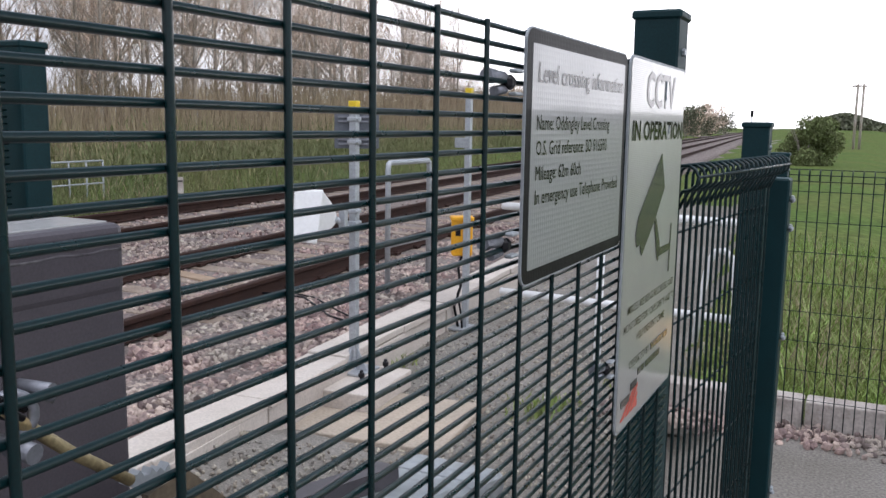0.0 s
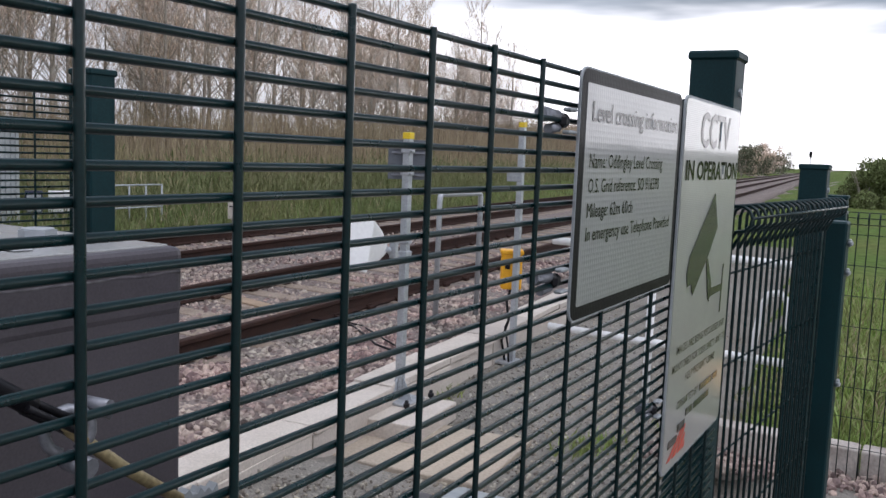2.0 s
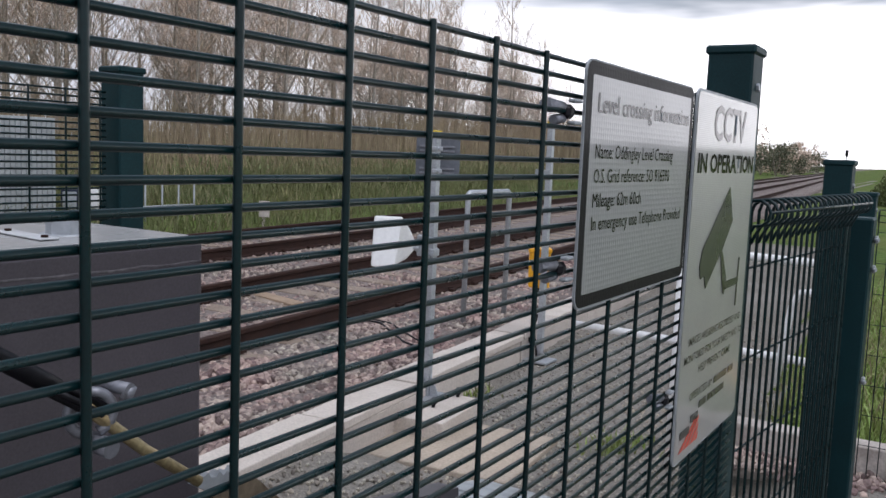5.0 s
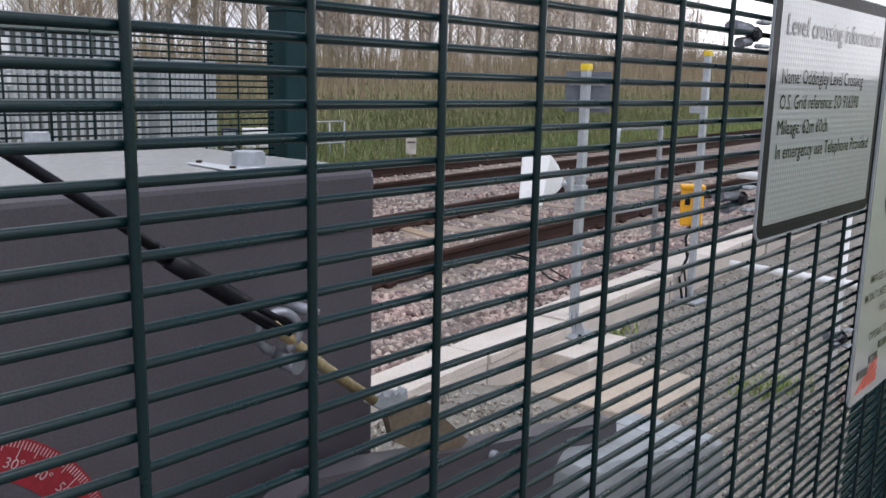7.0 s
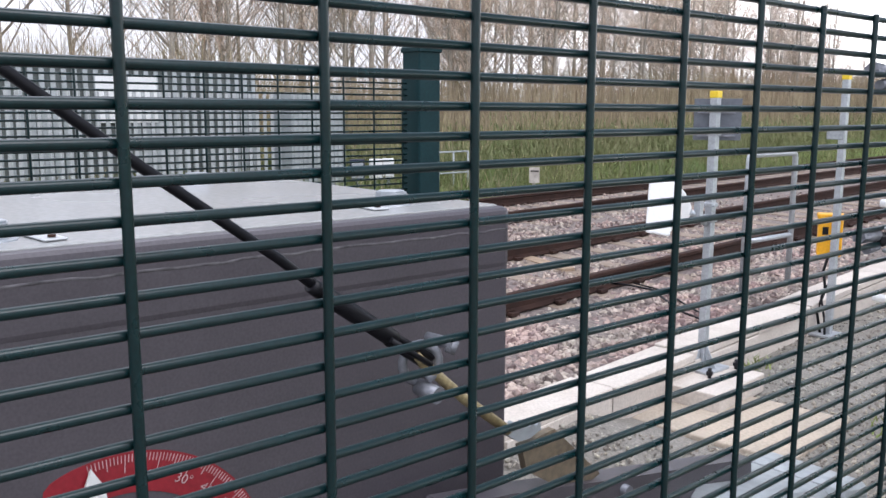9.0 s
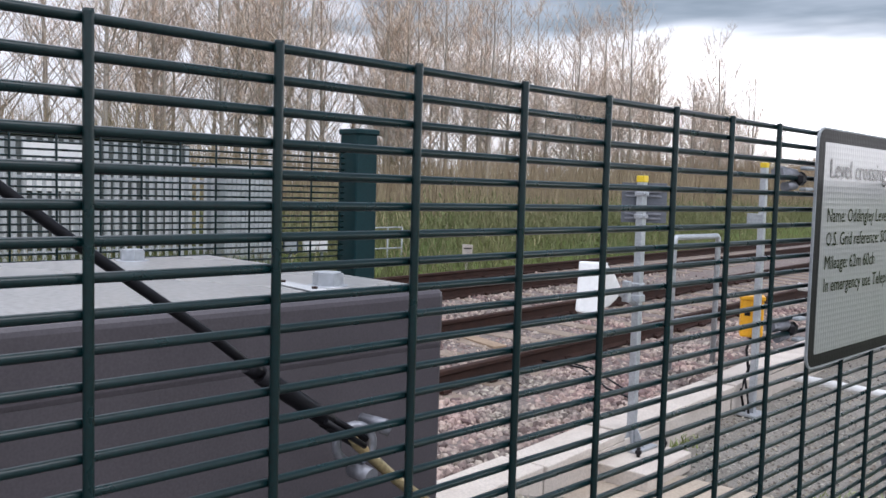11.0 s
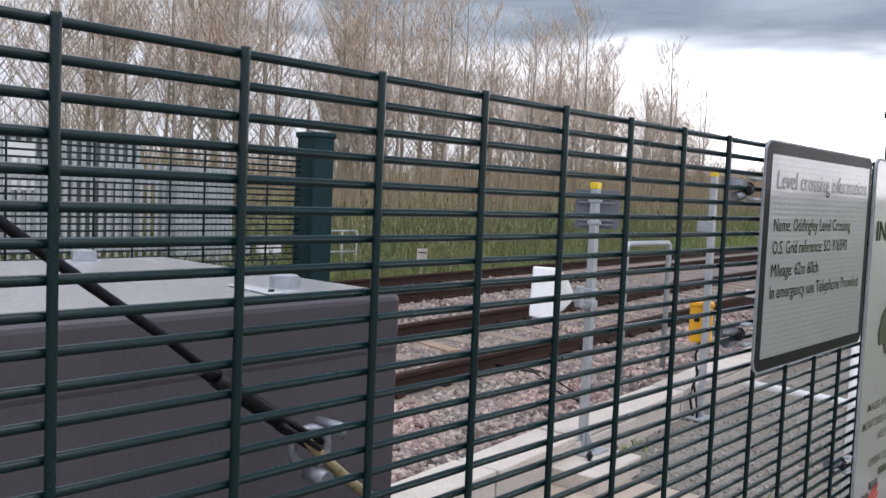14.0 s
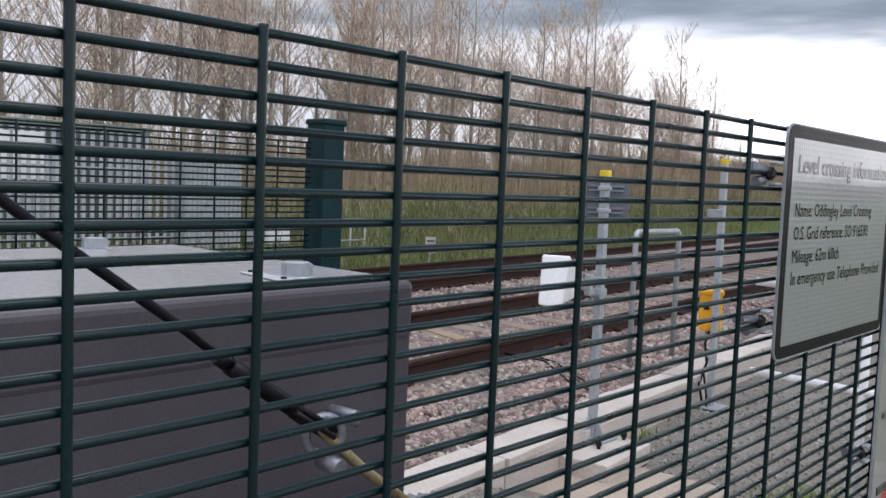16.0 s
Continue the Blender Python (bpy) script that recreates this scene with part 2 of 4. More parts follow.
cabinet_grey = material("cabinet_zinc_sheet", (0.42, 0.45, 0.46), 0.5, metal=0.3, vary=0.12, scale=3, fine=30, bump=0.05)
roof_green = material("dull_green_roof", (0.17, 0.21, 0.18), 0.7, vary=0.2, scale=3, fine=30, bump=0.1)
navy = material("dark_blue_panel", (0.012, 0.02, 0.05), 0.35, vary=0.1, bump=0)
sand = material("sandy_soil", (0.85, 0.50, 0.13), 0.95, vary=0.2, scale=3, fine=40, bump=0.6, depth=0.01, second=(0.52, 0.33, 0.15))
sheet_mat = material("sign_back_zinc", (0.15, 0.165, 0.19), 0.5, metal=0.3, vary=0.12, scale=8, fine=40, bump=0.05)


def laminated(m, rough=0.08):
    """A clear glossy film over a printed surface."""
    p = m.node_tree.nodes["Principled BSDF"]
    p.inputs["Coat Weight"].default_value = 1.0
    p.inputs["Coat Roughness"].default_value = rough
    p.inputs["Coat IOR"].default_value = 1.38
    return m


for printed in (ink, faded, camera_ink, red_ink):
    laminated(printed)


def sheeting(name, base, rough, cell, lines=False):
    """Retroreflective sign sheeting: a glossy film over small prisms."""
    m = material(name, base, rough, vary=0.05, scale=10, fine=200, bump=0.0)
    n, l = m.node_tree.nodes, m.node_tree.links
    p = n["Principled BSDF"]
    geo = n.new("ShaderNodeNewGeometry")
    if lines:
        t = n.new("ShaderNodeTexWave"); t.wave_type = "BANDS"; t.bands_direction = "Z"
        t.inputs["Scale"].default_value = cell; t.inputs["Distortion"].default_value = 0.4
        out = t.outputs["Fac"]
    else:
        t = n.new("ShaderNodeTexVoronoi"); t.inputs["Scale"].default_value = cell; t.inputs["Randomness"].default_value = 0.12
        out = t.outputs["Distance"]
    l.new(geo.outputs["Position"], t.inputs["Vector"])
    b = n.new("ShaderNodeBump"); b.inputs["Strength"].default_value = 0.2 if lines else 0.45; b.inputs["Distance"].default_value = 0.0008
    l.new(out, b.inputs["Height"]); l.new(b.outputs[0], p.inputs["Normal"])
    return laminated(m)


film_a = sheeting("prismatic_white_film", (0.265, 0.275, 0.28), 0.4, 210)
film_b = sheeting("ribbed_white_film", (0.36, 0.37, 0.35), 0.35, 150, True)
border = sheeting("grey_black_border_film", (0.014, 0.014, 0.015), 0.5, 260)
border.node_tree.nodes["Principled BSDF"].inputs["Coat Weight"].default_value = 0.12
border.node_tree.nodes["Principled BSDF"].inputs["Specular IOR Level"].default_value = 0.06
film_a.node_tree.nodes["Principled BSDF"].inputs["Coat IOR"].default_value = 1.31


# ---- mesh tools ----
class Geo:
    """Collects boxes, tubes and loose faces into one mesh."""

    def __init__(self):
        self.v, self.f, self.s = [], [], []

    def add(self, verts, faces, smooth=False):
        k = len(self.v)
        self.v += [tuple(p) for p in verts]
        self.f += [tuple(i + k for i in q) for q in faces]
        self.s += [smooth] * len(faces)
        return self

    def box(self, c, size, m=None, bevel=0.0):
        b = bmesh.new()
        bmesh.ops.create_cube(b, size=1.0)
        bmesh.ops.scale(b, vec=size, verts=b.verts)
        if bevel:
            bmesh.ops.bevel(b, geom=b.edges[:], offset=bevel, segments=3 if bevel > 0.004 else 1, profile=0.5, affect="EDGES", clamp_overlap=True)
        t = Matrix.Translation(c) @ (m.to_4x4() if m else Matrix())
        b.verts.index_update()
        self.add([t @ p.co for p in b.verts], [[q.index for q in f.verts] for f in b.faces])
        b.free()
        return self

    def tube(self, pts, r, n=8, caps=True, r_end=None, smooth=True):
        """A round bar along the points; r_end: the radius at its end."""
        pts = [Vector(p) for p in pts]
        vs, fs, ref = [], [], None
        for i, p in enumerate(pts):
            d = (pts[min(i + 1, len(pts) - 1)] - pts[max(i - 1, 0)]).normalized()
            if ref is None:
                ref = d.orthogonal().normalized()
            a = (ref - d * ref.dot(d)).normalized()
            ref, b = a, d.cross(a)
            q = r if r_end is None else r + (r_end - r) * i / (len(pts) - 1)
            vs += [p + (a * math.cos(2 * math.pi * j / n) + b * math.sin(2 * math.pi * j / n)) * q for j in range(n)]
        for i in range(len(pts) - 1):
            fs += [(i * n + j, i * n + (j + 1) % n, (i + 1) * n + (j + 1) % n, (i + 1) * n + j) for j in range(n)]
        self.add(vs, fs, smooth)
        if caps:
            k = len(self.v) - len(vs)
            self.f += [tuple(k + j for j in reversed(range(n))), tuple(k + (len(pts) - 1) * n + j for j in range(n))]
            self.s += [False, False]
        return self

    def prism(self, outline, depth, m):
        """A flat outline (x, y) given a thickness along z, then placed by m."""
        n = len(outline)
        vs = [m @ Vector((x, y, z)) for z in (0, depth) for x, y in outline]
        fs = [tuple(reversed(range(n))), tuple(range(n, 2 * n))] + [(i, (i + 1) % n, n + (i + 1) % n, n + i) for i in range(n)]
        return self.add(vs, fs)

    def mesh(self, name, mat):
        me = bpy.data.meshes.new(name)
        me.from_pydata(self.v, [], self.f)
        me.polygons.foreach_set("use_smooth", self.s)
        for x in (mat if isinstance(mat, (list, tuple)) else [mat]):
            me.materials.append(x)
        me.update()
        return me


def part(name, geo, mat, parent=None, label=""):
    ob = new(name, geo.mesh(name, mat))
    ob.parent = parent
    return tagged(ob, label) if label else ob


def thing(name, label, category, group="", at=(0, 0, 0), kind=""):
    e = new(name)
    e.empty_display_size = 0.1
    e.location = at
    return tagged(e, label, category, group, kind)


def text(words, size, width, y, z, x, mat, parent, name="lettering", m=None, bold=0.003):
    """Letters on a face that looks along +x; y, z: the left end of the base line; width squeezes the line to its length."""
    cu = bpy.data.curves.new(name, "FONT")
    cu.body, cu.size, cu.extrude, cu.resolution_u, cu.offset = words, size, 0.0, 2, size * bold
    tmp = bpy.data.objects.new("tmp_text", cu)
    scene.collection.objects.link(tmp)
    bpy.context.view_layer.update()
    me = bpy.data.meshes.new_from_object(tmp.evaluated_get(bpy.context.evaluated_depsgraph_get()))
    bpy.data.objects.remove(tmp)
    me.materials.clear(); me.materials.append(mat)
    xs = [v.co.x for v in me.vertices]
    k = width / (max(xs) - min(xs)) if width else 1.0
    x0 = min(xs)
    for v in me.vertices:
        a, b = (v.co.x - x0) * k, v.co.y
        v.co = (x, y + a, z + b) if m is None else m @ Vector((a, b, 0))
    ob = new(name, me)
    ob.parent = parent
    return ob


def stones(name, mat, spots, seed):
    """Broken stones: (place, size) each, joined."""
    rng = random.Random(seed)
    g = Geo()
    a, b = 0.526, 0.851
    ico_v = [(-a, b, 0), (a, b, 0), (-a, -b, 0), (a, -b, 0), (0, -a, b), (0, a, b), (0, -a, -b), (0, a, -b), (b, 0, -a), (b, 0, a), (-b, 0, -a), (-b, 0, a)]
    ico_f = [(0, 11, 5), (0, 5, 1), (0, 1, 7), (0, 7, 10), (0, 10, 11), (1, 5, 9), (5, 11, 4), (11, 10, 2), (10, 7, 6), (7, 1, 8), (3, 9, 4), (3, 4, 2), (3, 2, 6), (3, 6, 8), (3, 8, 9), (4, 9, 5), (2, 4, 11), (6, 2, 10), (8, 6, 7), (9, 8, 1)]
    for p, s in spots:
        e = Euler([rng.uniform(0, 6.3) for _ in range(3)]).to_matrix()
        sc = (rng.uniform(0.7, 1.3), rng.uniform(0.6, 1.0), rng.uniform(0.45, 0.8))
        vs = [e @ Vector([c * k * rng.uniform(0.72, 1.2) * s for c, k in zip(q, sc)]) + p for q in ico_v]
        g.add(vs, ico_f)
    return part(name, g, mat)

# ---- ground ----
CESS = -0.33


def track_uv(x, y):
    return -x * math.cos(TH) - y * math.sin(TH), -x * math.sin(TH) + y * math.cos(TH)


def step(a, b, t):
    t = min(1.0, max(0.0, (t - a) / (b - a)))
    return t * t * (3 - 2 * t)


def ground_height(x, y):
    u, v = track_uv(x, y)
    z = CESS * step(0.05, 0.45, u) if u < 5 else CESS
    z += 0.10 * step(2.6, 2.9, u)
    z += 0.35 * step(10.6, 15, u) + 0.6 * step(17, 60, u)
    if u < 0:
        z += -0.25 * step(4.6, 9, y) * step(-0.6, 1.5, x) + 3.0 * step(30, 260, y) * step(4, 60, x) + 1.45 * step(42, 115, y) * step(-1.5, -6, u)
    z += 0.03 * noise.noise(Vector((x * 0.4, y * 0.4, 0))) * step(3, 14, abs(u))
    return z


def axis(fine, coarse):
    a = list(np.arange(-fine, fine + 0.01, 0.35))
    k = fine
    while k < coarse:
        k *= 1.22
        a = [-k] + a + [k]
    return a


xs, ys = axis(14, 1500), axis(14, 1500)
g = Geo()
g.add([(x, y, ground_height(x, y)) for y in ys for x in xs],
      [(j * len(xs) + i, j * len(xs) + i + 1, (j + 1) * len(xs) + i + 1, (j + 1) * len(xs) + i) for j in range(len(ys) - 1) for i in range(len(xs) - 1)], True)
me = g.mesh("ground", [grass_ground, gravel, ballast_mat])
for p in me.polygons:
    c = p.center
    u, v = track_uv(c.x, c.y)
    if u < 0.2:
        p.material_index = 1 if c.y < 4.25 or c.x < -0.75 - 0.1 * (c.y - 4) else 0
    elif u < 2.9:
        p.material_index = 1 if c.y < 20 else 0
    elif u < 10.9:
        p.material_index = 2
ground = tagged(new("ground", me), "grey gravel by the fence, ballast under the rails, rough grass beyond", "ground", kind="structure")

# ballast bed with a rounded shoulder, one strip along the track
g = Geo()
prof = [(2.84, -0.30), (2.86, -0.13), (3.4, -0.115), (4.0, -0.13), (5.0, -0.11), (5.9, -0.08), (6.7, -0.07), (7.4, -0.06), (8.4, -0.06), (9.3, -0.06), (10.0, -0.08), (10.8, -0.32)]
vv = list(np.arange(-12, 40, 0.6)) + [40 * 1.15 ** k for k in range(24)]
g.add([tr(u, v, z + 0.02 * noise.noise(Vector((u * 2, v * 1.3, 3)))) for v in vv for u, z in prof],
      [(j * 12 + i, (j + 1) * 12 + i, (j + 1) * 12 + i + 1, j * 12 + i + 1) for j in range(len(vv) - 1) for i in range(11)], True)
bed = tagged(part("ballast", g, ballast_mat), "bed of pink-grey broken ballast under two tracks", "ballast", kind="structure")

# ---- railway track ----
RAIL = [(-0.07, -0.159), (0.07, -0.159), (0.07, -0.149), (0.012, -0.13), (0.009, -0.05), (0.035, -0.035), (0.035, -0.006), (0.028, 0.0), (-0.028, 0.0), (-0.035, -0.006), (-0.035, -0.035), (-0.009, -0.05), (-0.012, -0.13), (-0.07, -0.149)]


def rail_top(u):
    """Height of the rail heads: the near track is canted, the far one stands higher."""
    return 0.05 + 0.04 * step(4.2, 5.7, u) + 0.025 * step(5.9, 7.5, u)


def rail(u, parent):
    g, n = Geo(), len(RAIL)
    cuts = [-14, 0, 20, 60, 150, 400]
    vs = [tr(u - a, v, rail_top(u) + b) for v in cuts for a, b in RAIL]
    fs = [(k * n + i, k * n + (i + 1) % n, (k + 1) * n + (i + 1) % n, (k + 1) * n + i) for k in range(len(cuts) - 1) for i in range(n)]
    g.add(vs, fs)
    ob = part("rail", g, [rust, railhead], parent, "rusty steel rail with a worn head")
    for p in ob.data.polygons:
        if p.normal.z > 0.9 and p.center.z > rail_top(u) - 0.01:
            p.material_index = 1
    return ob


def sleeper_mesh():
    g = Geo()
    g.box((0, 0, -0.07), (2.5, 0.25, 0.14), bevel=0.012)
    return g.mesh("sleeper", sleeper_mat)


def clip_mesh():
    g = Geo()
    for s in (-1, 1):
        g.box((s * 0.115, 0, 0.02), (0.05, 0.11, 0.035), bevel=0.006)
        g.tube([(s * 0.10, -0.05, 0.03), (s * 0.07, -0.03, 0.045), (s * 0.10, 0.0, 0.05), (s * 0.07, 0.04, 0.045), (s * 0.11, 0.05, 0.03)], 0.009, 5)
    return g.mesh("rail_clip", rust)


SLEEPER, CLIP = sleeper_mesh(), clip_mesh()
for centre, label in ((4.97, "near railway track with rusty rails on concrete sleepers"), (8.35, "far railway track with rusty rails on concrete sleepers")):
    track = thing("railway_track", label, "railway track", "railway tracks", kind="structure")
    for s in (-0.7525, 0.7525):
        rail(centre + s, track)
    rng = random.Random(int(centre * 10))
    for i in range(46):
        v = -2.5 + 0.65 * i
        ob = new("sleeper", SLEEPER)
        ob.matrix_world = Matrix.Translation(tr(centre, v, (rail_top(centre - 0.75) + rail_top(centre + 0.75)) / 2 - 0.165)) @ pose(0, 0, 0, 0, math.degrees((rail_top(centre + 0.75) - rail_top(centre - 0.75)) / 1.5), 6 + rng.uniform(-0.6, 0.6))
        ob.parent = track
        if v < 16:
            for s in (-0.7525, 0.7525):
                c = new("rail_clip", CLIP)
                c.matrix_world = Matrix.Translation(tr(centre + s, v, rail_top(centre + s) - 0.165)) @ pose(0, 0, 0, 0, 0, 6)
                c.parent = track

# ---- concrete cable trough beside the ballast ----
trough = thing("cable_trough", "pale concrete cable trough with separate lids along the ballast", "cable trough")
rng = random.Random(3)
g = Geo().box((0, 0, 0), (0.305, 0.985, 0.055), bevel=0.009)
LID = g.mesh("trough_lid", concrete)
g = Geo().box((0, 0, 0), (0.275, 0.99, 0.26), bevel=0.006)
UNIT = g.mesh("trough_unit", concrete)
for i in range(26):
    v = -3.0 + i
    for me, z, name in ((LID, -0.085, "trough_lid"), (UNIT, -0.247, "trough_unit")):
        ob = new(name, me)
        ob.matrix_world = Matrix.Translation(tr(2.575 + rng.uniform(-0.016, 0.016), v, z + rng.uniform(-0.006, 0.006))) @ pose(0, 0, 0, rng.uniform(-0.4, 0.4), rng.uniform(-0.6, 0.6), 6 + rng.uniform(-1.4, 1.4))
        ob.parent = trough

# gravel heaped against the near end of the trough
g = Geo()
bank = [(1.80, 0.0), (1.98, 0.045), (2.16, 0.095), (2.32, 0.15), (2.46, 0.185)]
bv = [-3.4 + 0.18 * k for k in range(42)]
g.add([tr(u, v, CESS - 0.012 + h * (0.25 + 0.75 * step(3.75, 3.15, v)) * (1 + 0.25 * noise.noise(Vector((u * 3, v * 2, 5)))) * step(4.1, 3.6, v)) for v in bv for u, h in bank],
      [(j * 5 + i, (j + 1) * 5 + i, (j + 1) * 5 + i + 1, j * 5 + i + 1) for j in range(len(bv) - 1) for i in range(4)], True)
tagged(part("gravel_bank", g, gravel), "grey gravel heaped against the concrete trough", "gravel", kind="structure")

# ---- near fence panel ----
Y0, Y1, FOOT = -1.95, 0.60, -0.20


def mesh_panel(name, label, y0, y1, z0, z1, x, group, at=None):
    """Welded mesh with close level wires and wide-set uprights."""
    e = thing(name, label, "mesh fence", group, at=(x, 0, 0))
    up = Geo().tube([(0, 0, z0), (0, 0, z1 + 0.0012), (0, 0, z1 + 0.0024)], WIRE * 1.05, 8).mesh("upright_wire", green)
    lv = Geo().tube([(0, y0, 0), (0, y1, 0)], WIRE, 8).mesh("level_wire", green)
    k0 = math.ceil((y0 + 0.001) / PITCH)
    while k0 * PITCH <= y1:
        ob = new("upright_wire", up)
        ob.location = (WIRE * 0.9, k0 * PITCH - 0.0016, 0)
        ob.parent = e
        k0 += 1
    for i in range(int((z1 - z0) / ROWGAP) + 1):
        ob = new("level_wire", lv)
        ob.location = (-WIRE * 0.9, 0, z1 - i * ROWGAP)
        ob.parent = e
    return e


mesh_panel("mesh_fence", "dark green welded mesh fence panel with close level wires", Y0, Y1, FOOT, TOP, 0.0, "mesh panels")


def post(name, x, y, side, top, label, bolts=True, foot=-0.35):
    e = thing(name, label, "fence post", "fence posts", at=(x, y, 0))
    part("shaft", Geo().box((0, 0, (top - 0.006 + foot) / 2), (side, side, top - 0.006 - foot), bevel=0.003), green_post, e)
    part("post_cap", Geo().box((0, 0, top - 0.004), (side + 0.007, side + 0.007, 0.013), bevel=0.003), green_post, e)
    if bolts:
        for z in (top - 0.055, top - 0.75):
            part("bolt", Geo().tube([(side / 2 - 0.001, 0.0, z), (side / 2 + 0.004, 0.0, z)], 0.006, 6, smooth=False), galv, e, "steel bolt head")
    return e


post("fence_post", -0.045, 0.652, 0.064, 1.69, "dark green square steel post with flat cap")

# ---- rolled-top fence beyond the post ----
RA, RB, RZ = Vector((-0.028, 0.70, 0)), Vector((0.040, 1.385, 0)), 1.472


def roll_panel(name, label, a, b, z0, z1, gap, group, roll=0.05):
    """Upright wires whose heads are bent over into a rolled edge, tied by level wires in pairs."""
    e = thing(name, label, "mesh fence", group)
    d = (b - a).normalized()
    nrm = Vector((d.y, -d.x, 0))
    n = int((b - a).length / gap)
    loop = [Vector((0, 0, z0)), Vector((0, 0, z1 - 2.0 * roll - 0.012))]
    for k in range(9):
        w = math.pi * (1 - k / 8 * 1.55)
        loop.append(Vector((roll + roll * math.cos(w), 0, z1 - roll + roll * math.sin(w))))
    loop += [Vector((0.006, 0, z1 - 2.0 * roll - 0.02)), Vector((0.002, 0, z1 - 2.0 * roll - 0.03))]
    m = Matrix(((nrm.x, d.x, 0), (nrm.y, d.y, 0), (0, 0, 1)))
    wire = Geo().tube([m @ p for p in loop], 0.0029, 6).mesh("upright_wire", green)
    for i in range(n + 1):
        ob = new("upright_wire", wire)
        ob.location = a + d * gap * i
        ob.parent = e
    zz = [z1 - 0.11 - 0.15 * k for k in range(int((z1 - z0) / 0.15))]
    for z in zz:
        part("level_wire", Geo().tube([a + Vector((0, 0, z)) + nrm * -0.004, b + Vector((0, 0, z)) - nrm * 0.004], 0.0020, 6), green, e)
    for k in (2, 5, 8):
        q = loop[2 + k]
        part("level_wire", Geo().tube([a + m @ q, b + m @ q], 0.0024, 6), green, e)
    return e


roll_panel("roll_top_fence", "dark green mesh fence with a rolled top edge", RA, RB, 0.02, RZ, 0.036, "roll top panels", 0.020)
post("fence_post", -0.002, 1.475, 0.058, 1.54, "shorter dark green square post behind the rolled-top fence")
post("fence_post", -0.052, 2.55, 0.060, 1.445, "dark green square gate post")
# gate stile beside the post
stile = thing("gate_stile", "dark green steel gate frame beside its post", "gate", at=(0.045, 1.62, 0))
part("upright", Geo().box((-0.004, 0, 0.715), (0.05, 0.08, 1.39), bevel=0.004), green_post, stile)
for z in (1.29, 1.36, 1.02, 0.62):
    part("hinge_bolt", Geo().tube([(0.024, -0.02, z), (0.034, -0.024, z)], 0.005, 8).box((0.027, -0.01, z), (0.008, 0.018, 0.018), bevel=0.002), galv_matt, stile, "grey steel hinge bolt")
roll_panel("roll_top_fence", "dark green mesh fence standing in front of a pale kerb", Vector((-0.138, 3.96, 0)), Vector((2.6, 3.98, 0)), 0.02, 1.335, 0.0475, "roll top panels", 0.03)

# kerb behind the cross fence
kerb = thing("kerb", "row of pale concrete kerb stones edging the grass", "kerb", kind="structure")
KS = Geo().box((0, 0, 0), (0.905, 0.14, 0.30), bevel=0.012).mesh("kerb_stone", kerb_mat)
for i in range(4):
    ob = new("kerb_stone", KS)
    ob.location = (-0.45 + 0.915 * i, 4.10, 0.0)
    ob.parent = kerb

# ---- signs on the near fence ----
def rounded(y0, y1, z0, z1, r, n=5):
    out = []
    for cy, cz, a0 in ((y1 - r, z1 - r, 0), (y0 + r, z1 - r, 90), (y0 + r, z0 + r, 180), (y1 - r, z0 + r, 270)):
        out += [(cy + r * math.cos(radians(a0 + 90 * k / n)), cz + r * math.sin(radians(a0 + 90 * k / n))) for k in range(n + 1)]
    return out


FACE = Matrix(((0, 0, 1, 0), (1, 0, 0, 0), (0, 1, 0, 0), (0, 0, 0, 1)))    # (a, b, c) to y, z, x


def sign_plate(e, y0, y1, z0, z1, x, edge, face_mat, edge_mat, r):
    part("plate", Geo().prism(rounded(y0, y1, z0, z1, r), 0.0021, Matrix.Translation((x, 0, 0)) @ FACE), galv_matt, e, "dull aluminium plate")
    if edge > 0.005:
        part("border", Geo().prism(rounded(y0 + 0.0014, y1 - 0.0014, z0 + 0.0014, z1 - 0.0014, r - 0.0014), 0.0003, Matrix.Translation((x + 0.0022, 0, 0)) @ FACE), edge_mat, e, "dark printed border")
    part("face", Geo().prism(rounded(y0 + edge, y1 - edge, z0 + edge, z1 - edge, max(r - edge, 0.002)), 0.0004, Matrix.Translation((x + 0.0025, 0, 0)) @ FACE), face_mat, e)


def sign_clip(e, y, z):
    part("clip", Geo().box((-0.001, y + 0.004, z), (0.009, 0.012, 0.011), bevel=0.003), black, e, "dark sign clip")
    part("clip_jaw", Geo().box((0.003, y + 0.009, z + 0.0085), (0.007, 0.014, 0.003), bevel=0.001).box((0.003, y + 0.009, z - 0.0085), (0.007, 0.014, 0.003), bevel=0.001), galv_matt, e)
    part("clip_bolt", Geo().tube([(-0.004, y + 0.000, z + 0.003), (-0.007, y - 0.019, z + 0.004)], 0.0048, 12).tube([(-0.007, y - 0.014, z + 0.004), (-0.008, y - 0.022, z + 0.004)], 0.0060, 6, smooth=False), zinc, e, "shiny steel clip bolt")
    part("lower_bolt", Geo().tube([(-0.004, y + 0.002, z - 0.005), (-0.006, y - 0.012, z - 0.007)], 0.0040, 10), zinc, e)


